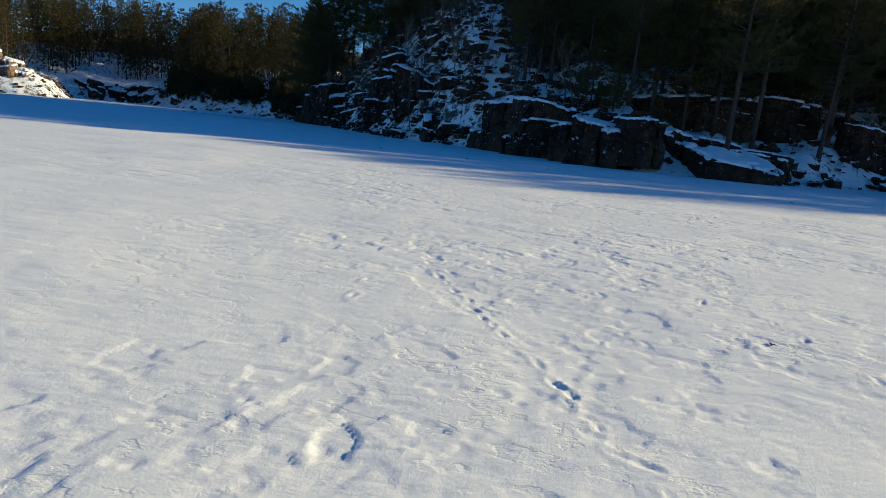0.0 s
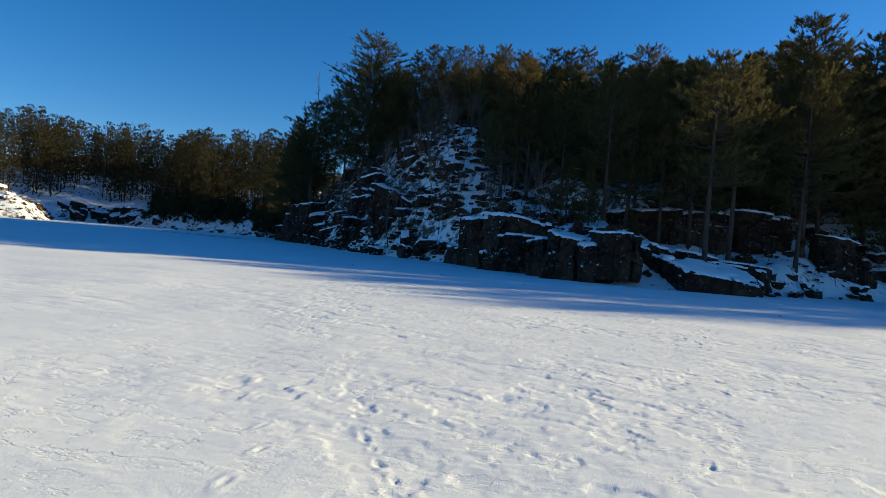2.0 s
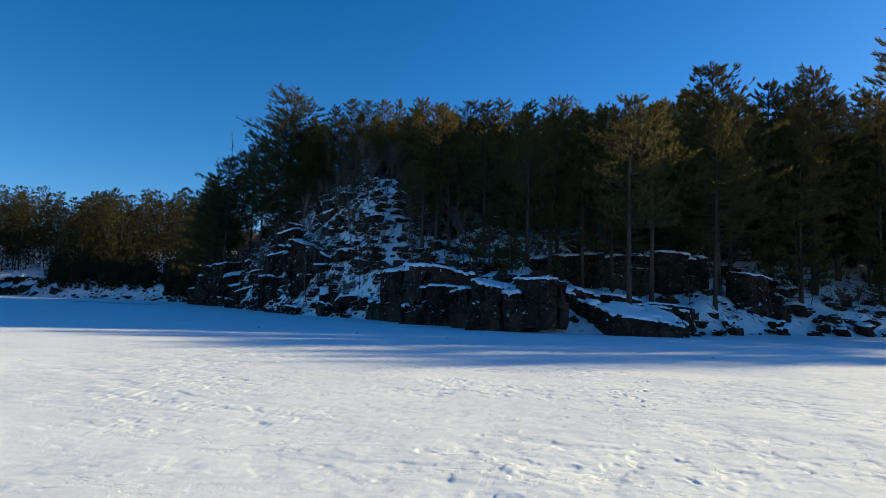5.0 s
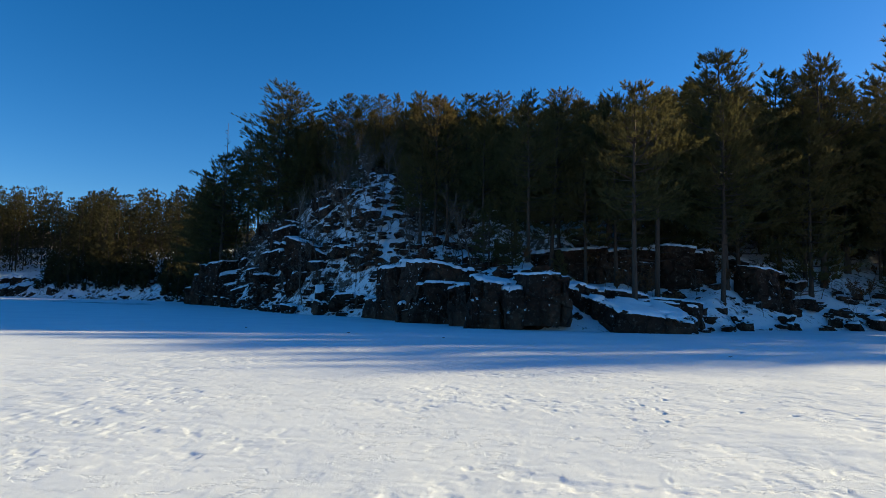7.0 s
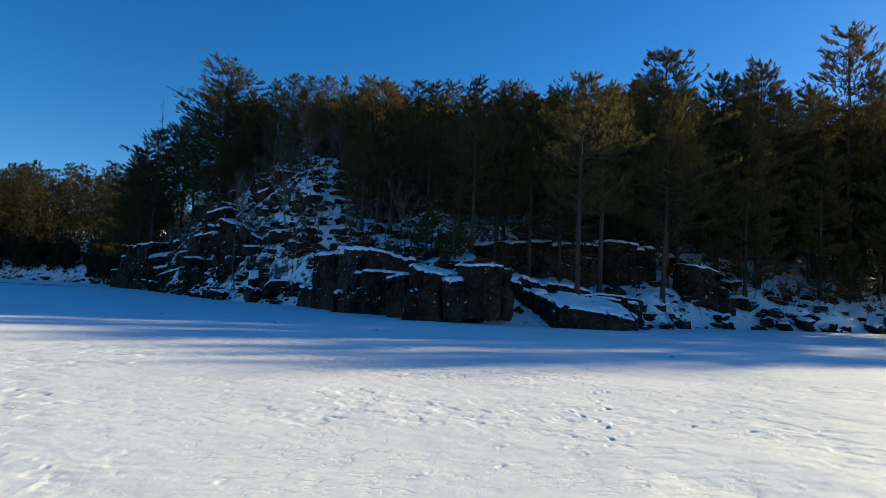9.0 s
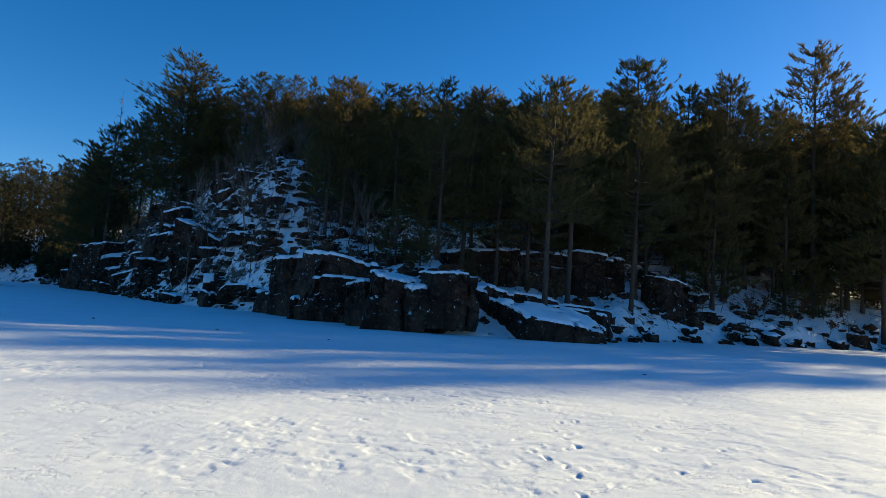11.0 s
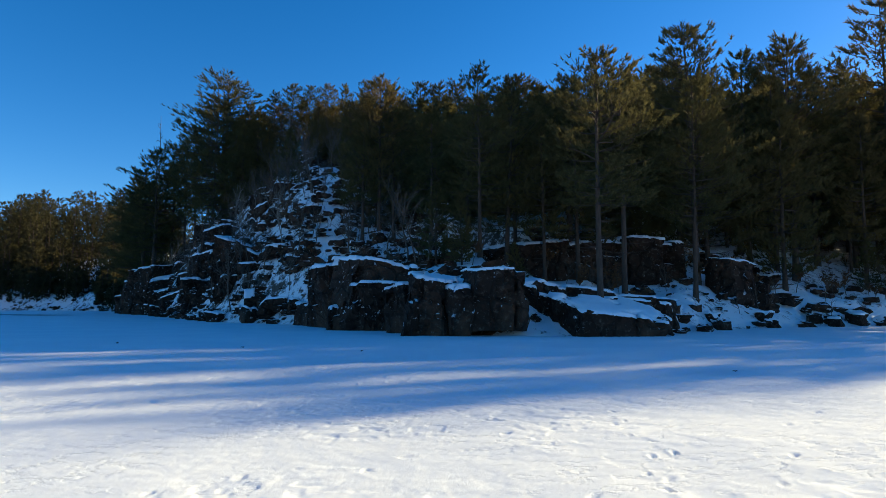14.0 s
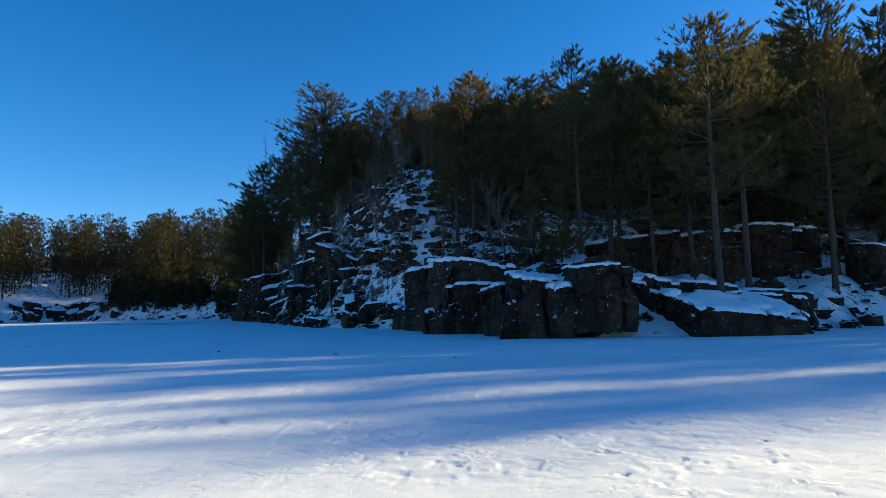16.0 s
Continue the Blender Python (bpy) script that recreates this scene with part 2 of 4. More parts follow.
def snow_height(x, y):
    near = 1 - smooth(25, 60, np.hypot(x - 3, y - 10))
    h = 0.08 * (fbm(x * 0.12, y * 0.16, 11, 2) - 0.5) + 0.022 * (fbm(x * 0.5, y * 0.8, 21, 2) - 0.5)
    # wind-cut crust: low scarps where the old surface was stripped
    bend = 1.6 * fbm(x * 0.5, y * 0.5, 33, 3)
    area = 0.55 + 0.45 * smooth(0.42, 0.60, fbm(x * 0.2 + 9, y * 0.24 + 4, 41, 2))

    def terraces(c, levels):
        c = c * levels
        return (np.floor(c) + 0.35 * (c - np.floor(c)) + 0.65 * smooth(0.9, 1.0, c - np.floor(c))) / levels

    h = h + near * 0.062 * area * terraces(fbm(x * 0.45 + 3 + bend * 0.4, y * 0.7 + bend * 0.4, 31, 4), 9)
    h = h + near * 0.02 * area * terraces(fbm(x * 1.5 + 8 + bend, y * 2.1 - bend, 36, 4), 5)
    # chipped crust, in clusters
    broken = smooth(0.45, 0.62, fbm(x * 0.33 + 21, y * 0.4 + 7, 44, 3))
    h = h - near * (0.008 + 0.002 * smooth(4, 7, y)) * broken * smooth(0.555, 0.562, fbm(x * 2.2 + bend, y * 3.4 - bend, 38, 5))
    h = h - near * (0.004 + 0.001 * smooth(4, 7, y)) * (0.3 + 0.7 * broken) * smooth(0.60, 0.607, fbm(x * 4.5 - bend, y * 7.0 + bend, 39, 4))
    h = h + near * 0.004 * (fbm(x * 5.5, y * 7.0, 51, 3) - 0.5)
    # a patch of broken, trampled crust close to where the walk begins
    spot = np.exp(-(((x + 0.45) / 0.8) ** 4 + ((y - 2.75) / 0.45) ** 4))
    rnd = np.random.RandomState(81)
    seats = rnd.uniform((-1.6, 2.1), (0.7, 3.5), (70, 2))
    level = rnd.choice((0.0, 0.006, -0.012, -0.024), 70, p=(0.4, 0.25, 0.2, 0.15))
    dip = rnd.normal(size=(70, 2)) * 0.025
    rows, cols = np.where(spot > 0.02) if np.ndim(x) == 2 else (np.zeros(0, int), np.zeros(0, int))
    if len(rows):
        px = x[rows, cols] + 0.22 * (fbm(x[rows, cols] * 5, y[rows, cols] * 5, 82, 3) - 0.5)
        py = y[rows, cols] + 0.22 * (fbm(x[rows, cols] * 5 + 7, y[rows, cols] * 5, 84, 3) - 0.5)
        own = ((px[:, None] - seats[:, 0]) ** 2 + 1.4 * (py[:, None] - seats[:, 1]) ** 2).argmin(1)
        lift = level[own] + dip[own, 0] * (px - seats[own, 0]) + dip[own, 1] * (py - seats[own, 1])
        h[rows, cols] += spot[rows, cols] * (0.36 * lift + 0.012 * (fbm(px * 3, py * 3, 86, 3) - 0.5))
    return h


PRINTS = trail([(1.3, 2.2), (0.95, 2.9), (0.6, 3.95), (0.28, 4.9), (-0.36, 6.7)], 0.25, 0.03, 1, 0.025)
PRINTS += trail([(-1.2, 5.3), (-1.0, 6.6), (0.4, 7.4), (1.75, 8.5), (4.5, 9.6), (9, 13)], 0.5, 0.12, 2)
PRINTS += trail([(5.2, 13.0), (5.9, 15.0), (6.65, 16.4), (7.3, 19.8)], 0.3, 0.05, 3)
PRINTS += trail([(6.6, 13.6), (7.0, 14.9), (7.8, 16.2), (9.9, 18.6), (14, 23.5)], 0.55, 0.08, 4)
PRINTS += trail([(-8, 12), (0.6, 15.9), (4.0, 17.0), (5.5, 18.1), (9, 20.5), (18, 25)], 0.62, 0.12, 5)
PRINTS += trail([(2.2, 4.5), (2.9, 6.5), (4.2, 10.2), (5.4, 15.3), (6.1, 16.5)], 0.7, 0.15, 6)
PRINTS += trail([(-4, 9), (-1.9, 9.5), (0.7, 9.5), (3.3, 10.4), (10, 12)], 0.65, 0.2, 7)
PRINTS += trail([(-4.5, 18), (-1.5, 14), (0.6, 12.1), (2.6, 12.0), (4.6, 13.5), (10, 14.5), (17, 18)], 0.6, 0.2, 8)
PRINTS += trail([(2.9, 3.6), (2.9, 4.6), (3.6, 7), (7, 12), (9.1, 17.5)], 0.8, 0.2, 9)


def ground():
    xs = spaced([(-2600, 400), (-300, 60), (-40, 3), (-10, 0.2), (-3, 0.03), (-2, 0.024), (4, 0.026), (8, 0.036), (16, 0.12), (40, 1.2), (300, 60), (2600, 400)])
    ys = spaced([(-2600, 400), (-200, 40), (-10, 2), (1.6, 0.02), (5, 0.026), (8, 0.036), (19, 0.042), (26, 0.15), (60, 1.4), (300, 60), (2600, 400)])
    gx, gy = np.meshgrid(xs, ys)
    z = snow_height(gx, gy)
    for x, y, h, size in PRINTS:
        i0, i1 = np.searchsorted(xs, [x - 0.5, x + 0.5])
        j0, j1 = np.searchsorted(ys, [y - 0.5, y + 0.5])
        px, py = gx[j0:j1, i0:i1] - x, gy[j0:j1, i0:i1] - y
        u = (px * math.cos(h) + py * math.sin(h)) / (0.12 * size)
        v = (-px * math.sin(h) + py * math.cos(h)) / (0.038 * size)
        r = np.sqrt(u * u + v * v) + 1.5 * (fbm(px * 8 + x * 7, py * 8 + y * 3, 91, 3) - 0.5)
        deep_here = 0.006 + 0.011 * abs(math.sin(x * 12.7 + y * 7.3))
        deep_here *= 1 + 0.9 * float(smooth(11, 14, y))
        z[j0:j1, i0:i1] += -deep_here * (1 - smooth(0.35, 1.05, r)) * (0.6 + 0.4 * np.tanh(-2 * u)) + 0.005 * np.exp(-(((r - 1.3) / 0.4) ** 2))
    z = z * (1 - smooth(60, 200, np.hypot(gx, gy)))
    ob = new("ground", grid_mesh("ground", xs, ys, z, SNOW))
    return tagged(ob, "wind-packed white snow with boot tracks over frozen river ice", "ground", kind="structure")


ground()


def hillside():
    xs = spaced([(-400, 12), (-130, 2.2), (-45, 0.75), (60, 0.75), (110, 4), (290, 12)])
    ys = spaced([(22, 1.5), (36, 0.7), (110, 0.8), (180, 2.5), (420, 14)])
    gx, gy = np.meshgrid(xs, ys)
    s = inland(gx, gy)
    z = land(gx, gy)
    lump = (fbm(gx * 0.35, gy * 0.35, 5, 4) - 0.5) * 2.2 + np.abs(fbm(gx * 0.9, gy * 0.9, 8, 3) - 0.5) * 1.8
    z = z + np.where(s > 0, lump * smooth(0, 3, s) * 0.6, 0)
    ob = new("hillside", grid_mesh("hillside", xs, ys, z, LAND, True, s > -4))
    return tagged(ob, "snow-dusted rocky wooded slope rising from the river", "hillside", kind="structure")


hillside()


# ---- rock ----
def cube_grid(nx, ny, nz):
    """A box of unit half-size as a closed quad grid."""
    if (nx, ny, nz) in BOXES:
        return BOXES[nx, ny, nz][0].copy(), BOXES[nx, ny, nz][1].copy()
    verts, faces, index = [], [], {}

    def vert(p):
        key = tuple(round(c, 5) for c in p)
        if key not in index:
            index[key] = len(verts)
            verts.append(p)
        return index[key]

    counts = (nx, ny, nz)
    for axis in range(3):
        a, b = (axis + 1) % 3, (axis + 2) % 3
        for sign in (-1, 1):
            for i in range(counts[a]):
                for j in range(counts[b]):
                    quad = []
                    for di, dj in ((0, 0), (1, 0), (1, 1), (0, 1)):
                        p = [0, 0, 0]
                        p[axis], p[a], p[b] = sign, -1 + 2 * (i + di) / counts[a], -1 + 2 * (j + dj) / counts[b]
                        quad.append(vert(tuple(p)))
                    faces.append(quad if sign > 0 else quad[::-1])
    BOXES[nx, ny, nz] = np.array(verts, float), np.array(faces)
    return BOXES[nx, ny, nz][0].copy(), BOXES[nx, ny, nz][1].copy()


def face_normals(v, f):
    n = np.cross(v[f[:, 2]] - v[f[:, 0]], v[f[:, 3]] - v[f[:, 1]])
    return n / np.maximum(np.linalg.norm(n, axis=1, keepdims=True), 1e-9)


def rock_shape(w, d, h, seed, rough=1.0, tilt=0.0):
    """An angular, broken block with its foot at z = 0."""
    rnd = np.random.RandomState(seed)
    cell = max(0.2, max(w, d, h) / 20)
    v, f = cube_grid(*(int(np.clip(round(s / cell), 3, 20)) for s in (w, d, h)))
    for _ in range(8):
        n = rnd.normal(size=3) * (1, 1, 0.4)
        n /= np.linalg.norm(n)
        off = rnd.uniform(0.8, 1.1)
        v = v - np.maximum(v @ n - off, 0)[:, None] * n
    v = v * (w / 2, d / 2, h / 2)
    v[:, 2] += h / 2
    # bedding: each course juts out or stands back a little
    course = np.floor(v[:, 2] / rnd.uniform(0.5, 0.9) + fbm(v[:, 0] * 0.4, v[:, 1] * 0.4, seed % 97, 2))
    step = np.random.RandomState(seed + 5).rand(64)[course.astype(int) % 64]
    v[:, :2] *= (1 - 0.08 * rough * (step - 0.3))[:, None]
    # joints: chunks between cracks stand proud or have dropped away
    m = max(5, int(w * d * h * 0.9) + 5)
    m = min(m, 26)
    cores = rnd.uniform(-0.55, 0.55, (m, 3)) * (w, d, h) + (0, 0, h / 2)
    squeeze = np.array([1.0, 1.0, 0.7])
    near = (((v[:, None] - cores[None]) * squeeze) ** 2).sum(-1)
    own = near.argmin(1)
    out = v - (0, 0, h / 2)
    out /= np.maximum(np.linalg.norm(out, axis=1, keepdims=True), 1e-6)
    push = rnd.uniform(-0.34, 0.16, m) * min(1.0, max(w, h) / 2.5)
    skew = rnd.normal(size=(m, 3)) * 0.10
    two = np.sort(near, 1)[:, :2]
    crack = np.exp(-((np.sqrt(two[:, 1]) - np.sqrt(two[:, 0])) / 0.10) ** 2) * 0.16
    v = v + rough * (out * (push[own] - crack)[:, None] + ((v - cores[own]) * skew[own]))
    for k in range(3):
        a, c = (k + 1) % 3, (k + 2) % 3
        v[:, k] += rough * 0.11 * (fbm(v[:, a] * 1.6 + seed, v[:, c] * 1.6, 13 + k, 3) - 0.5)
    v[:, 2] += tilt * v[:, 0]
    return v, f


def cap_shapes(v, f, seed, depth=0.16, least=0.5, thin=0.36, share=0.06):
    """Snow lying on the upward faces of a rock, each sheet of it by itself."""
    n = face_normals(v, f)
    mid = v[f].mean(1)
    mask = fbm(mid[:, 0] * 0.9 + seed, mid[:, 1] * 0.9 + mid[:, 2], 15, 3)
    pick = f[(n[:, 2] > least) & (mask > thin)]
    if len(pick) < 2:
        return []
    owner = {}
    sheet = list(range(len(pick)))

    def root(i):
        while sheet[i] != i:
            i = sheet[i]
        return i

    for i, q in enumerate(pick.tolist()):
        for k in q:
            if k in owner:
                sheet[root(i)] = root(owner[k])
            owner[k] = i
    roots = np.array([root(i) for i in range(len(pick))])
    sizes = np.bincount(roots)
    least_size = max(3, share * len(pick))
    order = [r for r in np.argsort(-sizes)[:5] if sizes[r] >= least_size]
    return [cap_sheet(v, pick[roots == r], seed, depth) for r in order]


def cap_sheet(v, pick, seed, depth):
    used, inverse = np.unique(pick, return_inverse=True)
    cv, cf = v[used].copy(), inverse.reshape(pick.shape)
    edges = np.sort(np.concatenate([cf[:, [a, (a + 1) % 4]] for a in range(4)]), 1)
    pairs, counts = np.unique(edges, axis=0, return_counts=True)
    rim = np.zeros(len(cv), bool)
    rim[pairs[counts == 1].ravel()] = True
    # a soft swell in the middle, a rim that thins out unevenly over the edge
    cv[~rim, 2] += depth * (0.55 + 0.9 * fbm(cv[~rim, 0] * 0.8, cv[~rim, 1] * 0.8, 7, 2))
    sway = np.stack([fbm(cv[rim, 0] * 2.3 + seed, cv[rim, 1] * 2.3, 71, 2) - 0.5, fbm(cv[rim, 0] * 2.3, cv[rim, 1] * 2.3 + seed, 73, 2) - 0.5, np.zeros(rim.sum())], -1)
    cv[rim] += sway * 0.3
    lip = np.arange(len(cv))[rim]
    top = cv[rim] + np.array([0, 0, 1.0]) * (depth * (0.05 + 1.0 * fbm(cv[rim, 0] * 1.3 + seed, cv[rim, 1] * 1.3, 75, 2)))[:, None]
    renum = np.full(len(cv), -1)
    renum[lip] = len(cv) + np.arange(len(lip))
    count = {tuple(p): c for p, c in zip(pairs.tolist(), counts.tolist())}
    quads = [[int(renum[k]) if rim[k] else int(k) for k in q] for q in cf]
    out = cv[rim] - cv.mean(0)
    out[:, 2] = 0
    cv[rim] += out * 0.02 - (0, 0, 0.04)
    for q in cf:
        for a in range(4):
            i, j = int(q[a]), int(q[(a + 1) % 4])
            if rim[i] and rim[j] and count[min(i, j), max(i, j)] == 1:
                quads.append([i, j, int(renum[j]), int(renum[i])])
    return np.concatenate([cv, top]), quads


def block(name, x, y, z, w, d, h, yaw, seed, tilt=0.0, rough=1.0, depth=0.17):
    v, f = rock_shape(w, d, h, seed, rough, tilt)
    ob = new(name, mesh_of(name, v, f, ROCK))
    ob.matrix_world = pose(x, y, z, 0, 0, yaw)
    for snow in cap_shapes(v, f, seed, depth)[:1]:
        part("snow_cap", mesh_of("snow_cap", *snow, CAP, True), ob, "thick white snow cap")
    return ob


def crag_shape(w, d, h, seed, tilt=0.0, lean=0.0, chips=9, column=1.1):
    """A jointed mass: upright faces split into columns, a top plane that dips, broken corners; foot at z = 0."""
    rnd = np.random.RandomState(seed)
    cell = max(0.13, max(w, d, h) / 36)
    v, f = cube_grid(*(int(np.clip(round(s / cell), 3, 36)) for s in (w, d, h)))
    v = v * (w / 2, d / 2, h / 2)
    v[:, 2] += h / 2
    up = v[:, 2] / h
    # upright joints cut the face into columns that stand proud or back
    warp = v[:, 0] + 0.35 * (fbm(v[:, 1] * 0.7 + seed, v[:, 2] * 0.5, 61, 2) - 0.5)
    edges = np.cumsum(rnd.uniform(0.5, 1.6, 40) * column) - w / 2 - 1
    col = np.searchsorted(edges, warp)
    off, drop = rnd.uniform(-0.26, 0.2, 60)[col], np.maximum(rnd.uniform(-0.35, 0.34, 60), 0)[col]
    # a bedding break: above it some columns stand back and leave a ledge
    split = rnd.uniform(0.45, 0.75, 60)[col]
    back = np.where(up > split, np.maximum(rnd.uniform(-0.5, 0.5, 60), 0)[col], 0)
    face = np.clip(0.5 - v[:, 1] / d, 0, 1)
    v[:, 1] += face * (off + back)
    v[:, 2] -= drop * np.clip((up - 0.5) * 2, 0, 1)
    gap = np.abs(warp - edges[np.clip(col, 0, 39)])
    v[:, 1] += face * 0.16 * np.exp(-((gap / 0.09) ** 2))
    v[:, 2] += up * (tilt * v[:, 0] + lean * v[:, 1])
    # chunks between lesser cracks, each with a face of its own slant
    m = int(np.clip(w * h * 1.6, 8, 44))
    cores = rnd.uniform(-0.55, 0.55, (m, 3)) * (w, d, h) + (0, -0.25 * d, h / 2)
    near = (((v[:, None] - cores[None]) * (1.25, 0.7, 0.8)) ** 2).sum(-1)
    own = near.argmin(1)
    two = np.sqrt(np.sort(near, 1)[:, :2])
    slant = rnd.normal(size=(m, 2)) * 0.16
    rel = v - cores[own]
    shift = rnd.uniform(-0.2, 0.2, m)[own] + slant[own, 0] * rel[:, 0] + slant[own, 1] * rel[:, 2] + 0.14 * np.exp(-(((two[:, 1] - two[:, 0]) / 0.12) ** 2))
    broken = fbm(v[:, 0] * 0.8 + seed, v[:, 2] * 0.6 + 0.4 * v[:, 1], 83, 3)
    shift = shift + 0.9 * (np.floor(broken * 9) / 9 - 0.5) + 0.22 * (np.floor(fbm(v[:, 0] * 2.4, v[:, 2] * 1.9 + seed, 87, 2) * 4) / 4 - 0.5)
    side = np.clip(np.abs(v[:, 0]) / (w / 2) - 0.8, 0, 0.2) * 5
    v[:, 1] += face * shift * np.clip(v[:, 2] * 2, 0.3, 1)
    v[:, 0] -= np.sign(v[:, 0]) * side * (shift + 0.1) * 0.9
    # oblique breaks off the corners and along the foot
    for _ in range(chips):
        n = rnd.normal(size=3) * (1, 0.8, 0.5) - (0, 0.35, 0)
        n[2] = min(n[2], 0.14)
        n /= np.linalg.norm(n)
        reach = np.abs(n * (w / 2, d / 2, h / 2)).sum()
        q = v - (0, 0, h / 2)
        v = v - np.maximum(q @ n - reach * rnd.uniform(0.7, 0.95), 0)[:, None] * n
    for k in range(3):
        p, q = (k + 1) % 3, (k + 2) % 3
        v[:, k] += 0.09 * (fbm(v[:, p] * 1.9 + seed, v[:, q] * 1.9, 23 + k, 3) - 0.5) + 0.03 * (fbm(v[:, p] * 6 + seed, v[:, q] * 6, 33 + k, 2) - 0.5)
    return v, f


def outcrop(label, rows, seed, rock=ROCK):
    """Rows of x, y of the middle, foot, width, depth, height, yaw, tilt along the face, rise towards the back, snow depth."""
    base = new("rock_outcrop")
    tagged(base, label, "rock outcrop", "rock outcrops along the bank")
    for k, (x, y, z, w, d, h, yaw, tilt, lean, deep) in enumerate(rows):
        v, f = crag_shape(w, d, h, seed + 17 * k, tilt, lean)
        ob = part("rock_block", mesh_of("rock_block", v, f, rock), base)
        ob.matrix_world = pose(x, y, z, 0, 0, yaw)
        for snow in cap_shapes(v, f, seed + k, deep, 0.6, 0.33, 0.04) if deep else ():
            part("snow_cap", mesh_of("snow_cap", *snow, CAP, True), ob, "thick white snow cap")


outcrop("flat-topped dark basalt ledge under thick snow at the ice edge", [
    (4.7, 49.6, -0.4, 5.4, 6.6, 4.75, -6, -0.13, 0.03, 0.2), (4.9, 46.9, -0.4, 4.9, 2.4, 3.3, -8, -0.03, 0.05, 0.13), (2.4, 52.0, -0.4, 5.0, 4.0, 4.6, -68, -0.02, 0.05, 0.2),
    (2.7, 47.6, -0.4, 1.3, 2.6, 2.1, -30, 0.25, 0.1, 0.14), (0.7, 54.8, -0.4, 3.0, 3.0, 2.3, -60, 0.1, 0.1, 0.15)], 100)
outcrop("jointed dark rock column split by a narrow cleft", [
    (7.6, 42.0, -0.4, 2.1, 4.4, 3.55, -24, -0.12, 0.06, 0.16), (8.7, 41.3, -0.4, 1.2, 3.4, 3.0, -12, 0.0, 0.16, 0.17), (6.4, 44.0, -0.4, 1.8, 3.0, 3.3, -50, 0.02, 0.1, 0.13)], 180)
outcrop("bulging dark boulder wedged into the river cliff", [
    (10.5, 41.3, 0.3, 3.2, 3.8, 3.15, -6, 0.03, 0.04, 0.1), (10.2, 41.9, -0.4, 2.7, 3.4, 2.0, -4, 0.0, 0.0, 0.0)], 221)
outcrop("dipping dark rock slabs carrying long sheets of snow", [
    (16.8, 40.4, -0.4, 6.3, 4.4, 1.85, 16, -0.06, 0.26, 0.16), (13.4, 43.1, -0.4, 3.4, 3.2, 2.9, 4, -0.22, 0.1, 0.13), (16.0, 44.4, 0.4, 6.2, 1.6, 2.25, 6, -0.13, 0.05, 0.15),
    (20.0, 43.0, -0.3, 3.0, 2.4, 2.3, 30, -0.05, 0.05, 0.12), (19.2, 40.9, -0.4, 2.4, 1.6, 1.25, 26, 0.08, 0.2, 0.12), (17.9, 43.4, 0.5, 1.5, 1.4, 1.5, 10, 0.0, 0.0, 0.1), (12.2, 42.4, -0.4, 1.2, 2.2, 2.3, 10, -0.1, 0.1, 0.12)], 300)
outcrop("upper band of dark reddish rock beneath the pines", [
    (18.4, 55.2, 3.2, 7.4, 3.6, 3.3, 3, 0.06, 0.05, 0.2), (26.5, 54.9, 2.4, 5.4, 3.8, 4.2, 9, -0.08, 0.04, 0.2), (22.8, 55.6, 2.8, 2.6, 3.0, 3.7, 4, 0.0, 0.08, 0.2), (14.2, 55.8, 4.0, 2.8, 2.6, 2.0, -8, 0.12, 0.08, 0.2)], 500)
outcrop("leaning grey rock mass split by cracks beside the bank", [
    (31.6, 52.0, -0.4, 3.3, 3.0, 5.3, 24, -0.2, 0.1, 0.1), (33.3, 51.6, -0.4, 1.5, 2.2, 3.7, 34, -0.3, 0.1, 0.0), (29.9, 50.6, -0.4, 1.8, 1.8, 2.6, 10, 0.4, 0.2, 0.1), (31.4, 49.7, -0.4, 2.2, 1.5, 1.5, 18, -0.1, 0.35, 0.12)], 600)
outcrop("tall stepped rock tower with snow on every ledge", [
    (-13.3, 79.0, -0.4, 4.0, 4.0, 4.7, -28, -0.1, 0.05, 0.2), (-13.7, 80.2, 3.0, 2.8, 3.0, 4.2, -34, 0.2, 0.1, 0.2), (-12.4, 80.6, 5.0, 3.4, 2.8, 3.4, -12, -0.28, 0.1, 0.22), (-12.9, 81.6, 7.4, 2.8, 2.6, 2.9, -26, 0.3, 0.15, 0.22),
    (-8.7, 70.6, 0.6, 2.9, 2.6, 7.2, -16, -0.3, 0.05, 0.16), (-6.6, 69.4, 1.2, 2.8, 2.4, 5.6, -12, -0.62, 0.0, 0.14), (-10.9, 75.0, -0.4, 3.0, 2.4, 2.1, -30, 0.05, 0.2, 0.18)], 700)
outcrop("dark cliff at the headland's end with snowy ledges", [
    (-26.6, 101.8, -0.4, 3.8, 4.6, 7.2, -34, 0.16, 0.1, 0.2), (-24.0, 98.6, -0.4, 2.2, 3.6, 5.6, -60, -0.25, 0.2, 0.2), (-21.8, 95.6, -0.4, 2.8, 3.6, 4.2, -40, 0.3, 0.25, 0.2), (-19.6, 91.2, -0.4, 3.6, 3.4, 3.4, -34, 0.22, 0.2, 0.2), (-16.6, 85.6, -0.4, 2.8, 3.2, 2.6, -64, -0.3, 0.25, 0.2), (-18.2, 88.2, -0.4, 2.0, 2.4, 1.7, -20, 0.3, 0.3, 0.18),
    (-29.8, 107.6, -0.4, 5.0, 5.0, 5.6, -62, 0.0, 0.1, 0.2), (-33.4, 113.6, -0.4, 4.0, 4.0, 3.4, -60, 0.0, 0.1, 0.2), (-17.6, 90.2, 2.6, 3.4, 3.4, 3.0, -44, 0.12, 0.2, 0.2)], 800)
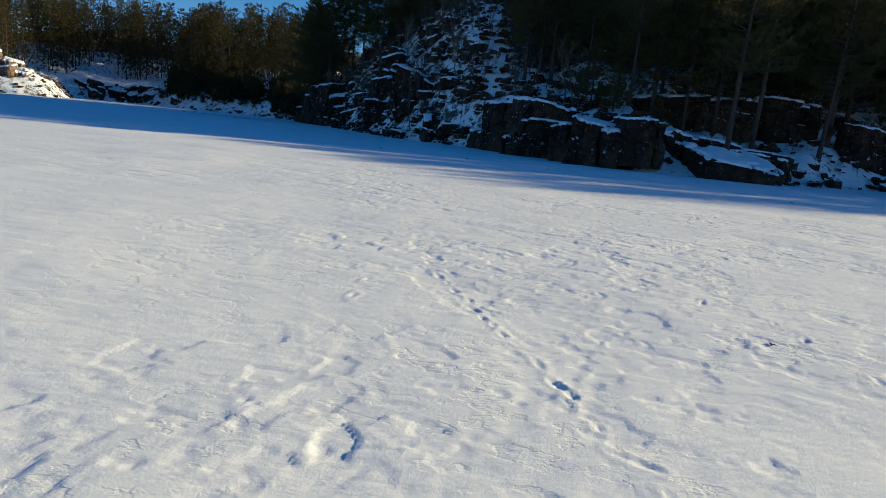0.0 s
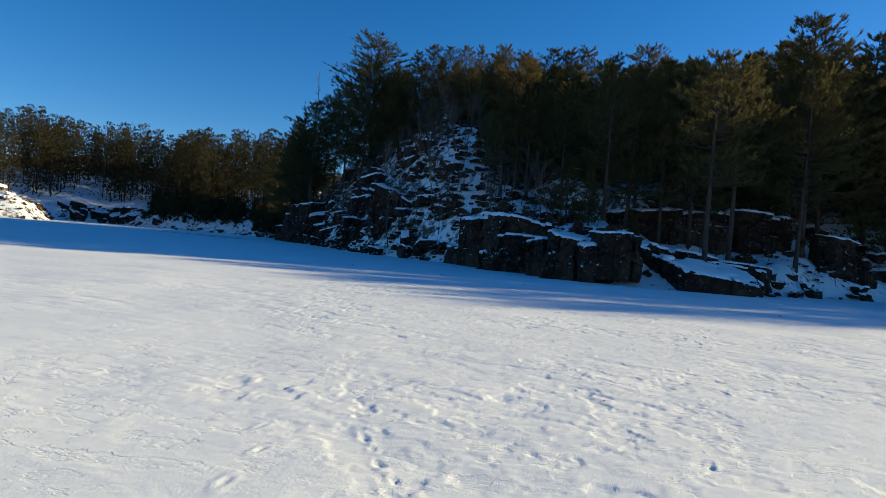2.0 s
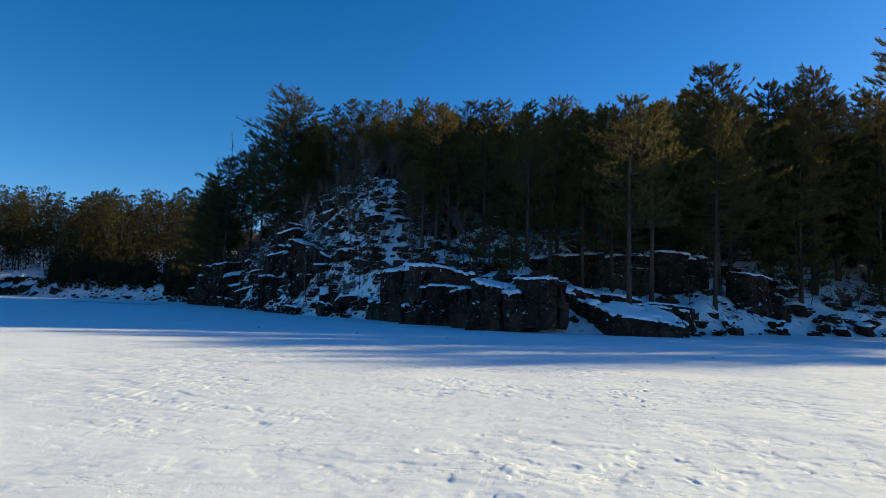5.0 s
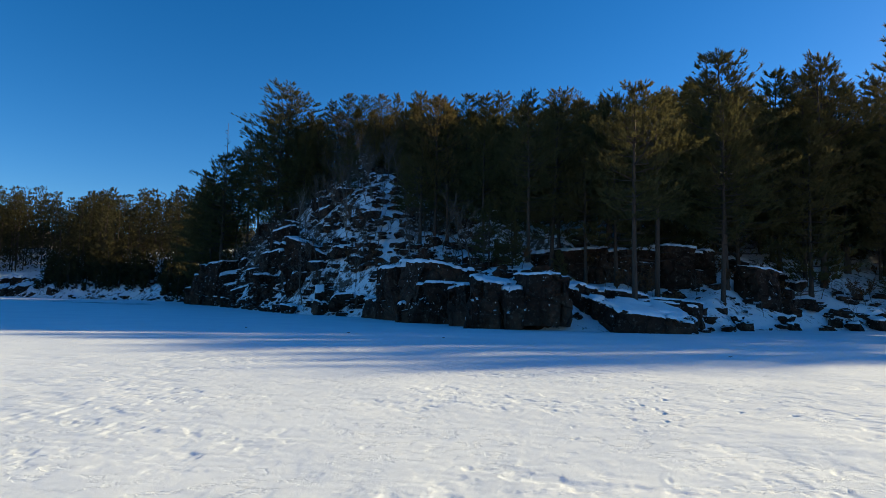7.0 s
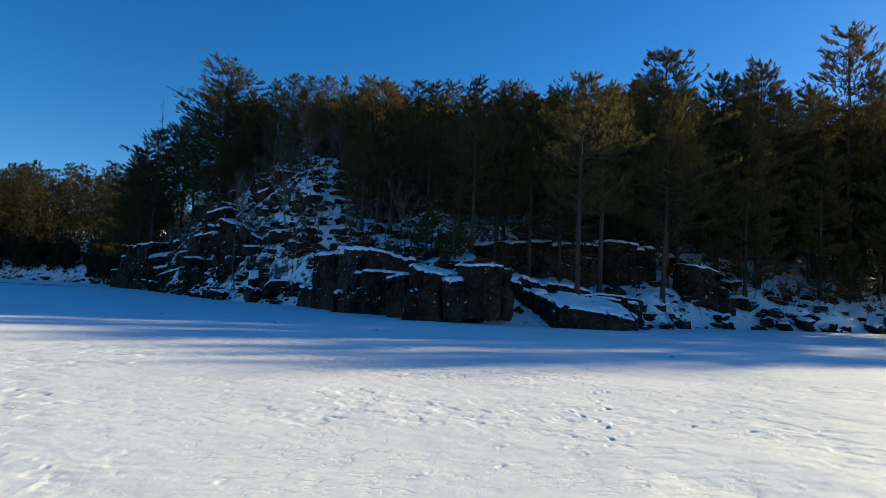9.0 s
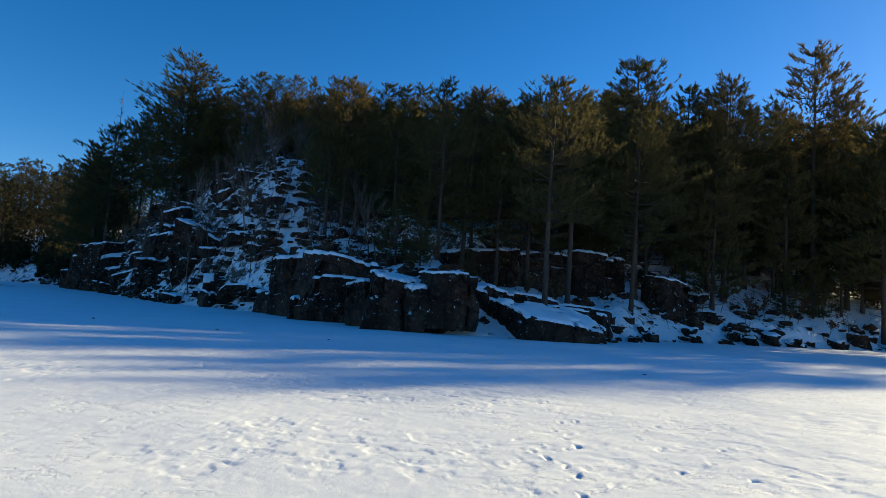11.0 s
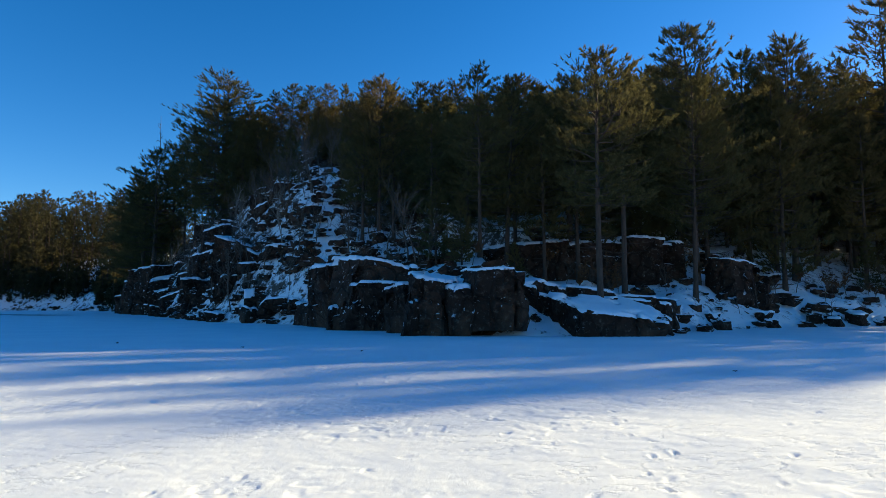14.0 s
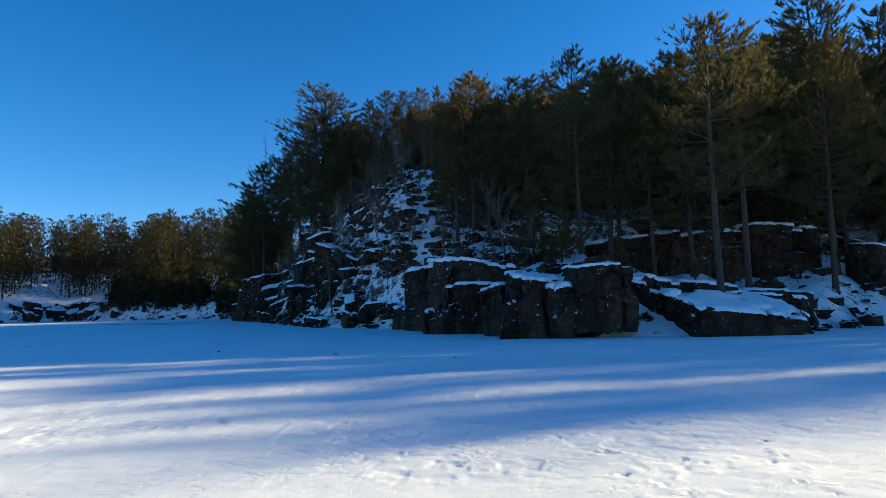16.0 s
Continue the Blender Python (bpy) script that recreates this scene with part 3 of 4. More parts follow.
def cliff_rows(line, number, tall, seed):
    """Broken blocks stepping up and back from a line on the shore: x, y pairs, looking up the bank to the left of the line."""
    rnd = random.Random(seed)
    rows = []
    for k in range(number):
        f = (k + rnd.random()) / number * (len(line) - 1)
        i = min(int(f), len(line) - 2)
        (ax, ay), (bx, by) = line[i], line[i + 1]
        along = math.atan2(by - ay, bx - ax)
        back = 0.0 if k % 2 else rnd.uniform(1.5, 4.5)
        h = tall * (rnd.uniform(0.35, 0.7) if k % 2 else rnd.uniform(0.7, 1.05))
        x, y = ax + (bx - ax) * (f - i) - math.sin(along) * back, ay + (by - ay) * (f - i) + math.cos(along) * back
        rows.append((x, y, -0.4, rnd.uniform(1.8, 3.8), rnd.uniform(2.5, 4.0), h, math.degrees(along) + rnd.uniform(-25, 25), rnd.uniform(-0.35, 0.35), rnd.uniform(0.05, 0.4), 0.3))
    return rows


outcrop("sunlit pale brown cliff plastered with snow on the opposite bend", cliff_rows([(-126, 118), (-112, 117.5), (-101, 119), (-96.5, 123)], 22, 8.5, 31), 900, PALE_ROCK)
outcrop("far shadowed rock bluff with snow in its gullies", cliff_rows([(-112, 164), (-107, 170), (-97, 168), (-82, 159)], 18, 6.0, 32), 950)


def boulders():
    """Loose blocks along the water's edge and on the steep slope, each a thing."""
    rnd = random.Random(4)
    made = 0
    while made < 130:
        k = rnd.random()
        if k < 0.56:
            x = rnd.uniform(-34, 9)
            y = rnd.uniform(40, 112)
        elif k < 0.82:
            x = rnd.uniform(22, 66)
            y = rnd.uniform(40, 62)
        else:
            x = rnd.uniform(8, 40)
            y = rnd.uniform(56, 74)
        s = float(inland(x, y))
        reach = 13 if x < 6 else (2.2 if k < 0.82 else 16)
        if not -0.3 < s < reach:
            continue
        w = rnd.uniform(0.7, 2.2) * (1.15 if x < 0 else 0.9)
        z = float(land(x, y)) - 0.25 * w + 0.1
        ob = block("boulder", x, y, max(z, -0.3), w, w * rnd.uniform(0.7, 1.0), w * rnd.uniform(0.5, 0.85), rnd.uniform(0, 360), 2000 + made, rnd.uniform(-0.2, 0.2), 0.8)
        tagged(ob, "angular dark boulder capped with snow on the bank", "boulder", "boulders on the bank")
        made += 1


boulders()


def scree():
    rnd = random.Random(9)
    base_v, base_f = cube_grid(2, 2, 2)
    verts, faces = [], []
    count = 0
    while count < 3600:
        if count % 3:
            x, y, reach = rnd.uniform(-40, 10), rnd.uniform(40, 125), 22
        else:
            x, y, reach = rnd.uniform(-112, 64), rnd.uniform(40, 175), 7
        s = float(inland(x, y))
        if not 0.0 < s < reach:
            continue
        w = 0.13 + 0.62 * rnd.random() ** 2
        jit = np.array([[rnd.uniform(0.4, 1.15) for _ in range(3)] for _ in base_v])
        p = base_v * jit * (w, w * rnd.uniform(0.6, 1), w * rnd.uniform(0.35, 0.7))
        a = rnd.uniform(0, 6.28)
        p = np.stack([p[:, 0] * math.cos(a) - p[:, 1] * math.sin(a), p[:, 0] * math.sin(a) + p[:, 1] * math.cos(a), p[:, 2]], -1)
        faces.append(base_f + len(verts) * len(base_v))
        verts.append(p + (x, y, float(land(x, y)) + 0.15 * w + 0.12))
        count += 1
    ob = new("scree", mesh_of("scree", np.concatenate(verts), np.concatenate(faces), ROCK))
    tagged(ob, "snow-dusted broken stones strewn over the slope", "scree", kind="stuff")


scree()


# ---- trees ----
def tube(path, radii, sides=6):
    """A tapering tube along points."""
    v, f = [], []
    path = np.asarray(path, float)
    for k, (p, r) in enumerate(zip(path, radii)):
        d = path[min(k + 1, len(path) - 1)] - path[max(k - 1, 0)]
        d = d / max(np.linalg.norm(d), 1e-9)
        side = np.cross(d, (0.31, 0.95, 0.05) if abs(d[2]) > 0.8 else (0, 0, 1))
        side /= np.linalg.norm(side)
        up = np.cross(side, d)
        for s in range(sides):
            a = 2 * math.pi * s / sides
            v.append(p + r * (math.cos(a) * side + math.sin(a) * up))
    for k in range(len(path) - 1):
        for s in range(sides):
            a, b = k * sides + s, k * sides + (s + 1) % sides
            f.append([a, b, b + sides, a + sides])
    return np.array(v), np.array(f)


def gather(pieces):
    v, f, n = [], [], 0
    for pv, pf in pieces:
        v.append(pv)
        f.append(np.asarray(pf) + n)
        n += len(pv)
    return np.concatenate(v), np.concatenate(f)


def tufts(spots, ways, rnd, length, blades, width):
    """Sprays of needles: thin three-sided blades fanned about a way."""
    n = len(spots)
    if n == 0:
        return np.zeros((0, 3)), np.zeros((0, 3), int)
    spots, ways = np.repeat(spots, blades, 0), np.repeat(ways, blades, 0)
    d = ways + rnd.normal(size=spots.shape) * 0.38
    d /= np.linalg.norm(d, axis=1, keepdims=True)
    side = np.cross(d, rnd.normal(size=d.shape))
    side /= np.maximum(np.linalg.norm(side, axis=1, keepdims=True), 1e-6)
    ln = length * rnd.uniform(0.6, 1.25, (len(spots), 1))
    start = spots - d * 0.12
    v = np.stack([start - side * width, start + side * width, start + d * ln], 1).reshape(-1, 3)
    return v, np.arange(len(v)).reshape(-1, 3)


def pine(seed, height, spread, bare, top_round, blades=11, broad=1.0):
    """A white pine: trunk, and a crown of flat, uneven boughs. Returns trunk and crown meshes; bare: share of the trunk without living boughs."""
    rnd = np.random.RandomState(seed)
    lean = rnd.normal(size=2) * 0.012
    hs = np.linspace(0, 1, 12)
    wob = np.cumsum(rnd.normal(size=(12, 2)) * 0.05, 0)
    path = np.stack([lean[0] * hs * height + wob[:, 0] * hs, lean[1] * hs * height + wob[:, 1] * hs, hs * height], -1)
    girth = 0.0092 * height + 0.03
    wood = [tube(path, girth * (1 - hs) ** 0.8 * np.where(hs < 0.05, 1.3, 1) + 0.018, 8)]
    at = lambda z: np.array([np.interp(z, path[:, 2], path[:, 0]), np.interp(z, path[:, 2], path[:, 1]), z])
    spots, ways = [], []
    z = bare * height * 0.55
    while z < height * 0.985:
        u = z / height
        live = u > bare
        r = spread * min(1.0, ((1 - u) / (1 - bare)) ** (0.9 if top_round is False else 0.62 if top_round is True else top_round) * 1.15 + 0.09)
        if live and u < bare + 0.15:
            r *= 0.75
        for a in rnd.uniform(0, 6.28) + np.arange(5) * 1.257 + rnd.normal(size=5) * 0.35:
            if rnd.rand() < (0.12 if live else 0.6):
                continue
            ln = r * rnd.uniform(0.45, 1.2) * (1 if live else 0.5)
            out = np.array([math.cos(a), math.sin(a), 0])
            climb = (0.05 + 0.75 * max(0, u - 0.45)) * rnd.uniform(0.6, 1.4) - (0.12 if u < 0.45 else 0)
            t = np.array([0, 0.35, 0.7, 1.0])
            limb = at(z) + out * (ln * t)[:, None] + np.array([0, 0, 1]) * (ln * (climb * t + 0.22 * t**2.2))[:, None]
            limb[1:, :2] += rnd.normal(size=(3, 2)) * 0.06 * ln
            wood.append(tube(limb, (0.018 + 0.012 * ln) * (1 - t * 0.85), 3))
            if not live:
                continue
            across = np.array([-out[1], out[0], 0])
            m = int(8 + ln * 7.5)
            q = rnd.uniform(0.28, 1.04, m) ** 0.8
            base = np.stack([np.interp(q, t, limb[:, c]) for c in range(3)], -1)
            sway = rnd.normal(size=(m, 1)) * 0.30 * ln * (1.15 - q[:, None] * 0.75)
            spots.append(base + across * sway + out * np.abs(sway) * 0.5 + np.array([0, 0, 1]) * rnd.uniform(-0.06, 0.24, (m, 1)))
            ways.append(np.tile(out * 0.7 + np.array([0, 0, 0.9]), (m, 1)) + across * np.sign(sway) * 0.5)
        z += rnd.uniform(0.42, 0.72) * (height / 18) ** 0.5
    spots.append(at(height) + rnd.normal(size=(5, 3)) * (0.15, 0.15, 0.3))
    ways.append(np.tile((0, 0, 1.0), (5, 1)))
    green = tufts(np.concatenate(spots), np.concatenate(ways), rnd, 0.44 * broad ** 0.5, blades, 0.033 * broad)
    return gather(wood), green


def tree(name, label, category, group, wood, green, bark, leaf, crown="crown"):
    base = new(name)
    tagged(base, label, category, group)
    part("trunk", mesh_of("trunk", *wood, bark, True), base)
    if green is not None:
        part(crown, mesh_of(crown, *green, leaf), base)
    return base


KINDS = []
for seed, height, spread, bare, rounded in ((1, 20, 4.9, 0.24, True), (2, 18, 4.0, 0.28, False), (3, 22, 4.7, 0.32, True), (4, 16, 4.2, 0.14, False),
                                            (5, 20, 4.2, 0.40, True), (6, 15, 3.7, 0.08, False), (7, 18, 5.4, 0.14, True), (8, 12, 3.2, 0.06, False)):
    KINDS.append((height, tree("pine_tree", "tall dark green white pine with uneven boughs on the bank", "pine tree", "pines on the bank",
                               *pine(seed, height, spread, bare, rounded), PINE_BARK, NEEDLES)))
# simpler ones for the depth of the wood
for seed, height, spread, bare, rounded in ((11, 20, 4.7, 0.22, True), (12, 18, 4.0, 0.2, False), (13, 21, 4.4, 0.3, True), (14, 16, 4.0, 0.1, False)):
    KINDS.append((height, tree("pine_tree", "dark green pine standing deep in the wood", "pine tree", "pines in the wood",
                               *pine(seed, height, spread, bare, rounded, 5, 2.0), PINE_BARK, NEEDLES)))
# two kinds used mostly out of view, only to cast shadows over the ice
KINDS.append((17, tree("pine_tree", "tall thin pine with a high sparse crown, added to shade the ice", "pine tree", "pines on the bank", *pine(21, 17, 2.6, 0.46, False, 6), PINE_BARK, NEEDLES)))
KINDS.append((28, tree("pine_tree", "very tall unseen pine with a small high crown, added to shade the ice", "pine tree", "pines in the wood", *pine(22, 28, 3.6, 0.76, True, 6, 1.5), PINE_BARK, NEEDLES)))
KINDS.append((20, tree("pine_tree", "broad round-topped old pine on the crest of the slope", "pine tree", "pines on the bank", *pine(31, 20, 4.6, 0.10, 0.42), PINE_BARK, NEEDLES)))
used_kind = set()


def plant(x, y, top, kind, turn, wide=1.0):
    """A pine on the slope whose tip stands at the height top."""
    z = float(land(x, y)) - 0.1
    height, first = KINDS[kind]
    s = (top - z) / height
    m = pose(x, y, z, 0, 0, turn)
    if kind in used_kind:
        ob = copy_thing(first, m)
    else:
        used_kind.add(kind)
        ob = first
        ob.matrix_world = m
    ob.scale = (s * wide, s * wide, s)
    return ob


# pines that stand out by trunk or by tip: x, y, height of the tip, kind
NEAR_PINES = [(16.9, 42.2, 16.2, 4), (11.6, 49.8, 17.9, 2), (6.5, 63.5, 21.5, 1), (5.1, 61.6, 21.3, 4), (3.7, 61.9, 19.6, 1), (8.7, 50.8, 10.0, 5), (10.1, 48.4, 8.6, 7),
              (14.1, 52.5, 18.4, 0), (20.6, 56.8, 20.8, 2), (20.4, 46.6, 17.2, 4), (28.9, 52.2, 23.6, 0), (26.7, 48.9, 17.5, 2), (43.6, 60.1, 26.0, 4), (19.9, 55.1, 19.8, 4), (36.4, 71.7, 28.5, 1)]
RIGHT_PINES = [(46.3, 63.4, 29.0, 2), (40.0, 61.5, 26.0, 1), (56.7, 62.4, 33.5, 4), (61.5, 62.6, 28.0, 0), (50.5, 65.5, 26.5, 3), (47.5, 68.0, 25.5, 0), (33.5, 58.0, 22.0, 6), (24.6, 60.0, 21.5, 3)]
HILL_PINES = [(-16.8, 102, 36.0, 14, 1.5), (-1.9, 100, 34.8, 0), (-2.9, 96, 31.0, 3), (-13.0, 99, 31.0, 3), (-10.2, 104, 35.0, 1), (-7.7, 104, 36.3, 0), (-4.7, 104, 36.2, 4), (0.6, 104.6, 37.0, 1), (4.6, 95, 33.6, 0), (7.6, 89, 31.0, 2),
              (11.4, 89, 31.8, 4), (14.2, 88.8, 31.9, 1), (16.6, 88.2, 31.8, 2), (24.6, 86, 32.0, 6), (-11.0, 95.5, 29.0, 3), (-14.5, 97, 27.0, 5), (-16.5, 99.5, 32.0, 6)]
HILL_PINES += [(-9.0, 93, 25.5, 5), (-12.5, 93, 26.0, 3), (-17.0, 96, 29.0, 6), (-6.5, 97, 27.5, 3), (-8.5, 98.5, 31.0, 6), (-3.5, 99, 30.5, 5)]
POINT_PINES = [(-33.5, 116, 23.0, 1), (-31.0, 113.5, 21.5, 5), (-36.0, 122, 22.5, 3), (-29.0, 113.5, 24.0, 1), (-26.7, 110.5, 26.0, 2), (-24.6, 110, 28.2, 4), (-27.6, 105.5, 25.0, 2, 1.3), (-30.5, 109.5, 23.0, 1, 1.3), (-22.0, 106.5, 29.0, 2)]
rnd = random.Random(12)
for x, y, top, kind, *wide in NEAR_PINES + RIGHT_PINES + HILL_PINES + POINT_PINES:
    plant(x, y, top, kind, rnd.uniform(0, 360), wide[0] if wide else rnd.uniform(1.0, 1.1) if -19 < x < -3 and y < 105 else rnd.uniform(0.95, 1.15))

FRONT = [(-40, 35), (-13, 29.5), (-6, 26.0), (-2, 22.3), (1, 19.8), (3, 18.8), (5.5, 19.4), (7.5, 20.0), (11, 21.3), (15, 23.4), (30, 31), (60, 42)]


def shade_cap(x, y):
    """How tall a tree may be here for its shadow to end where the sunlit river begins."""
    reach = 1 / math.tan(radians(SUN_EL))
    ax, ay = math.sin(radians(SUN_AZ)), math.cos(radians(SUN_AZ))
    tall = 45.0
    while tall > 6:
        along = tall * reach * np.array([1.0, 0.9, 0.8, 0.7, 0.6])
        if np.all(y - ay * along > np.interp(x - ax * along, [p[0] for p in FRONT], [p[1] for p in FRONT]) - np.array([0, 1, 2, 2, 2])):
            break
        tall -= 0.25
    return tall


# the edge of the wood farther along the bank, mostly out of view: heights and gaps shape the shadows on the ice
for k in range(30):
    if k % 6 in (1, 2, 4):
        continue
    tall = k % 2
    x = 58 + k * 3.1 + rnd.uniform(-1.6, 1.6)
    lip = float(np.interp(x, [p[0] for p in SHORE], [p[1] for p in SHORE]))
    y = lip + (rnd.uniform(1.5, 5) if tall else rnd.uniform(4, 9))
    share = rnd.uniform(0.84, 1.04) if tall else rnd.uniform(0.55, 0.8)
    plant(x, y, min(33, shade_cap(x, y)) * share, rnd.choice((12, 12, 4, 9)), rnd.uniform(0, 360), rnd.uniform(0.7, 1.1) if tall else rnd.uniform(0.7, 1.0))

# tall unseen pines, added to shadow the ice: where the tip's shadow ends, and its height
for tx, ty, top, kind in ((5.0, 21.0, 27.0, 13), (2.0, 20.2, 27.6, 13), (-1.0, 22.0, 28.0, 13), (-4.0, 25.0, 27.0, 13), (-1.2, 26.0, 25.5, 12), (3.6, 24.6, 24.5, 12),
                          (-7.0, 28.6, 25.0, 12), (-12.0, 31.6, 25.0, 12), (-16.0, 33.0, 25.0, 12)):
    run = top / math.tan(radians(SUN_EL))
    plant(tx + run * math.sin(radians(SUN_AZ)), ty + run * math.cos(radians(SUN_AZ)), top, kind, rnd.uniform(0, 360), 0.95)

# unseen pines added up-sun to keep the front trees on the ledge in shade
for x, y, top in ((58.5, 55.6, 23.0), (62.5, 56.4, 24.0), (67.5, 57.5, 25.0)):
    plant(x, y, top, 8, rnd.uniform(0, 360))
# unseen thin pines added to carry the shadow over the ice on the left
for x, y, top in ((71.0, 54.2, 23.4), (77.5, 53.6, 24.4), (83.5, 53.2, 24.6)):
    plant(x, y, top, 12, rnd.uniform(0, 360), 1.15)

# low pines standing back from the bank, added to shade its slope and fill the wood
for k in range(8):
    x = 57 + k * 2.6 + rnd.uniform(-0.8, 0.8)
    y = float(np.interp(x, [p[0] for p in SHORE], [p[1] for p in SHORE])) + rnd.uniform(6, 13)
    z = float(land(x, y))
    plant(x, y, min(z + rnd.uniform(8, 13), shade_cap(x, y)), rnd.choice((3, 5, 6)), rnd.uniform(0, 360), rnd.uniform(1.0, 1.3))

# the wood behind: kept under the line of the tips above, as seen from the river
TIPS = [(-28, 0.21), (-17, 0.25), (-13.5, 0.38), (-9, 0.355), (-4, 0.37), (2, 0.37), (8, 0.375), (14, 0.39), (20, 0.385), (26, 0.40), (31, 0.42), (36, 0.40), (42, 0.40), (60, 0.40), (80, 0.36), (95, 0.3)]
taken = [(x, y) for x, y, *_ in NEAR_PINES + RIGHT_PINES + HILL_PINES + POINT_PINES]
tries = made = 0
while made < 150 and tries < 30000:
    tries += 1
    x, y = rnd.uniform(-34, 160), rnd.uniform(44, 140)
    s = float(inland(x, y))
    if s < (9 if x < 26 else 4.5 if x < 55 else 8) or s > 46 or (x < 9 and s < 19 and y < 96) or (x < 4 and s < 15):
        continue
    if x < 4 and y > 114 or min(math.hypot(x - a, y - b) for a, b in taken) < 2.6:
        continue
    if x > 72 and y - 10 < (x - 3) * 0.78:
        continue
    az, far_off = math.degrees(math.atan2(x - 3, y - 10)), math.hypot(x - 3, y - 10)
    limit = 1.6 + far_off * float(np.interp(az, [a for a, _ in TIPS], [b for _, b in TIPS])) * 0.96
    z = float(land(x, y))
    top = min(z + rnd.uniform(12, 23), limit * rnd.uniform(0.86, 1.0), shade_cap(x, y))
    if top - z < 6:
        continue
    plant(x, y, top, rnd.choice((0, 1, 1, 2, 3, 3, 4, 5, 6) if s < 14 and x < 66 else (8, 9, 10, 11)), rnd.uniform(0, 360), rnd.uniform(0.9, 1.2))
    taken.append((x, y))
    made += 1


# young pines filling the wood's foot
young = 0
while young < 64:
    x, y = rnd.uniform(-30, 70), rnd.uniform(44, 120)
    s = float(inland(x, y))
    if x > 12 and rnd.random() < 0.6:
        continue
    if not (5 if x > 12 else 10) < s < 28 or min(math.hypot(x - a, y - b) for a, b in taken) < 1.3:
        continue
    plant(x, y, float(land(x, y)) + rnd.uniform(2.5, 7.5), rnd.choice((5, 7, 7)), rnd.uniform(0, 360), rnd.uniform(0.9, 1.2))
    taken.append((x, y))
    young += 1


# ---- bare broadleaf trees and brush ----
def bare_tree(seed, height, forks=3, spread=0.55):
    rnd = random.Random(seed)
    pieces = []

    def grow(p, d, ln, r, level):
        pts, q = [p], p
        for _ in range(4):
            d = (d + Vector((rnd.gauss(0, 0.13), rnd.gauss(0, 0.13), rnd.gauss(0.03, 0.06)))).normalized()
            q = q + d * (ln / 4)
            pts.append(q)
        pieces.append(tube([tuple(a) for a in pts], [r * (1 - 0.13 * k) for k in range(5)], 5 if level == 0 else 3))
        if level >= forks or r < 0.006:
            return
        for k in range(rnd.choice((3, 4, 4, 5)) if level else 6):
            at = pts[rnd.choice((1, 2, 3, 4, 4))] if level else pts[rnd.choice((2, 3, 3, 4, 4))]
            turn = Vector((rnd.gauss(0, 1), rnd.gauss(0, 1), rnd.gauss(0.25, 0.5))).normalized()
            grow(at, (d + turn * spread * 1.25).normalized(), ln * rnd.uniform(0.42, 0.68), r * rnd.uniform(0.4, 0.6), level + 1)

    grow(Vector((0, 0, 0)), Vector((rnd.gauss(0, 0.12), rnd.gauss(0, 0.12), 1)).normalized(), height * 0.62, 0.012 * height + 0.01, 0)
    return gather(pieces)


def bare_thing(name, label, category, group, seed, height, bark):
    v, f = bare_tree(seed, height)
    ob = new(name, mesh_of(name, v, f, bark, True))
    return tagged(ob, label, category, group)


BARE = [bare_thing("bare_tree", "leafless slender grey tree on the snowy slope", "bare tree", "bare trees on the slope", 40 + k, h, GREY_BARK) for k, h in enumerate((6.5, 5.0, 7.5, 5.5, 4.2))]
PALE = [bare_thing("birch_tree", "leafless pale birch standing on the rocky point", "birch tree", "birches on the slope", 60 + k, h, PALE_BARK) for k, h in enumerate((8.0, 6.5))]
placed = set()


def stand(ob, x, y, size, turn):
    m = pose(x, y, float(land(x, y)) - 0.05, 0, 0, turn)
    if ob.name in placed:
        ob = copy_thing(ob, m)
    else:
        placed.add(ob.name)
        ob.matrix_world = m
    ob.scale = (size, size, size)


for x, y, size in ((-27.5, 104.5, 1.2), (-19.5, 91, 0.7), (-14.5, 84, 0.75), (-9.5, 78, 0.7), (-3.5, 66, 0.7), (-11.5, 86, 0.75)):
    stand(rnd.choice(PALE), x, y, size, rnd.uniform(0, 360))
count = 0
while count < 300:
    k = rnd.random()
    x, y = (rnd.uniform(-22, 9), rnd.uniform(50, 106)) if k < 0.86 else (rnd.uniform(10, 62), rnd.uniform(42, 66))
    s = float(inland(x, y))
    if not 1.0 < s < (22 if k < 0.86 else 12):
        continue
    stand(rnd.choice(BARE), x, y, rnd.uniform(0.3, 0.85) * (1.0 if k < 0.86 else 0.6), rnd.uniform(0, 360))
    count += 1


def snag():
    rn = random.Random(3)
    hs = np.linspace(0, 1, 8)
    pieces = [tube([(0.25 * math.sin(3 * h), 0.1 * h, 17 * h) for h in hs], 0.2 * (1 - hs) + 0.025, 6)]
    for _ in range(34):
        z = rn.uniform(4, 16.6)
        a, ln = rn.uniform(0, 6.28), rn.uniform(0.4, 1.7) * (1.15 - z / 20)
        pieces.append(tube([(0.2 * math.sin(3 * z / 17), 0, z), (math.cos(a) * ln * 0.6, math.sin(a) * ln * 0.6, z + 0.1), (math.cos(a) * ln, math.sin(a) * ln, z + rn.uniform(-0.1, 0.5))], (0.035, 0.025, 0.012), 4))
    v, f = gather(pieces)
    ob = new("dead_snag", mesh_of("dead_snag", v, f, GREY_BARK, True))
    x, y = -28.4, 108.0
    z = float(land(x, y)) - 0.2
    ob.matrix_world = pose(x, y, z)
    ob.scale = (1, 1, (31.5 - z) / 17)
    tagged(ob, "tall dead grey tree trunk with short broken twigs", "dead tree")


snag()


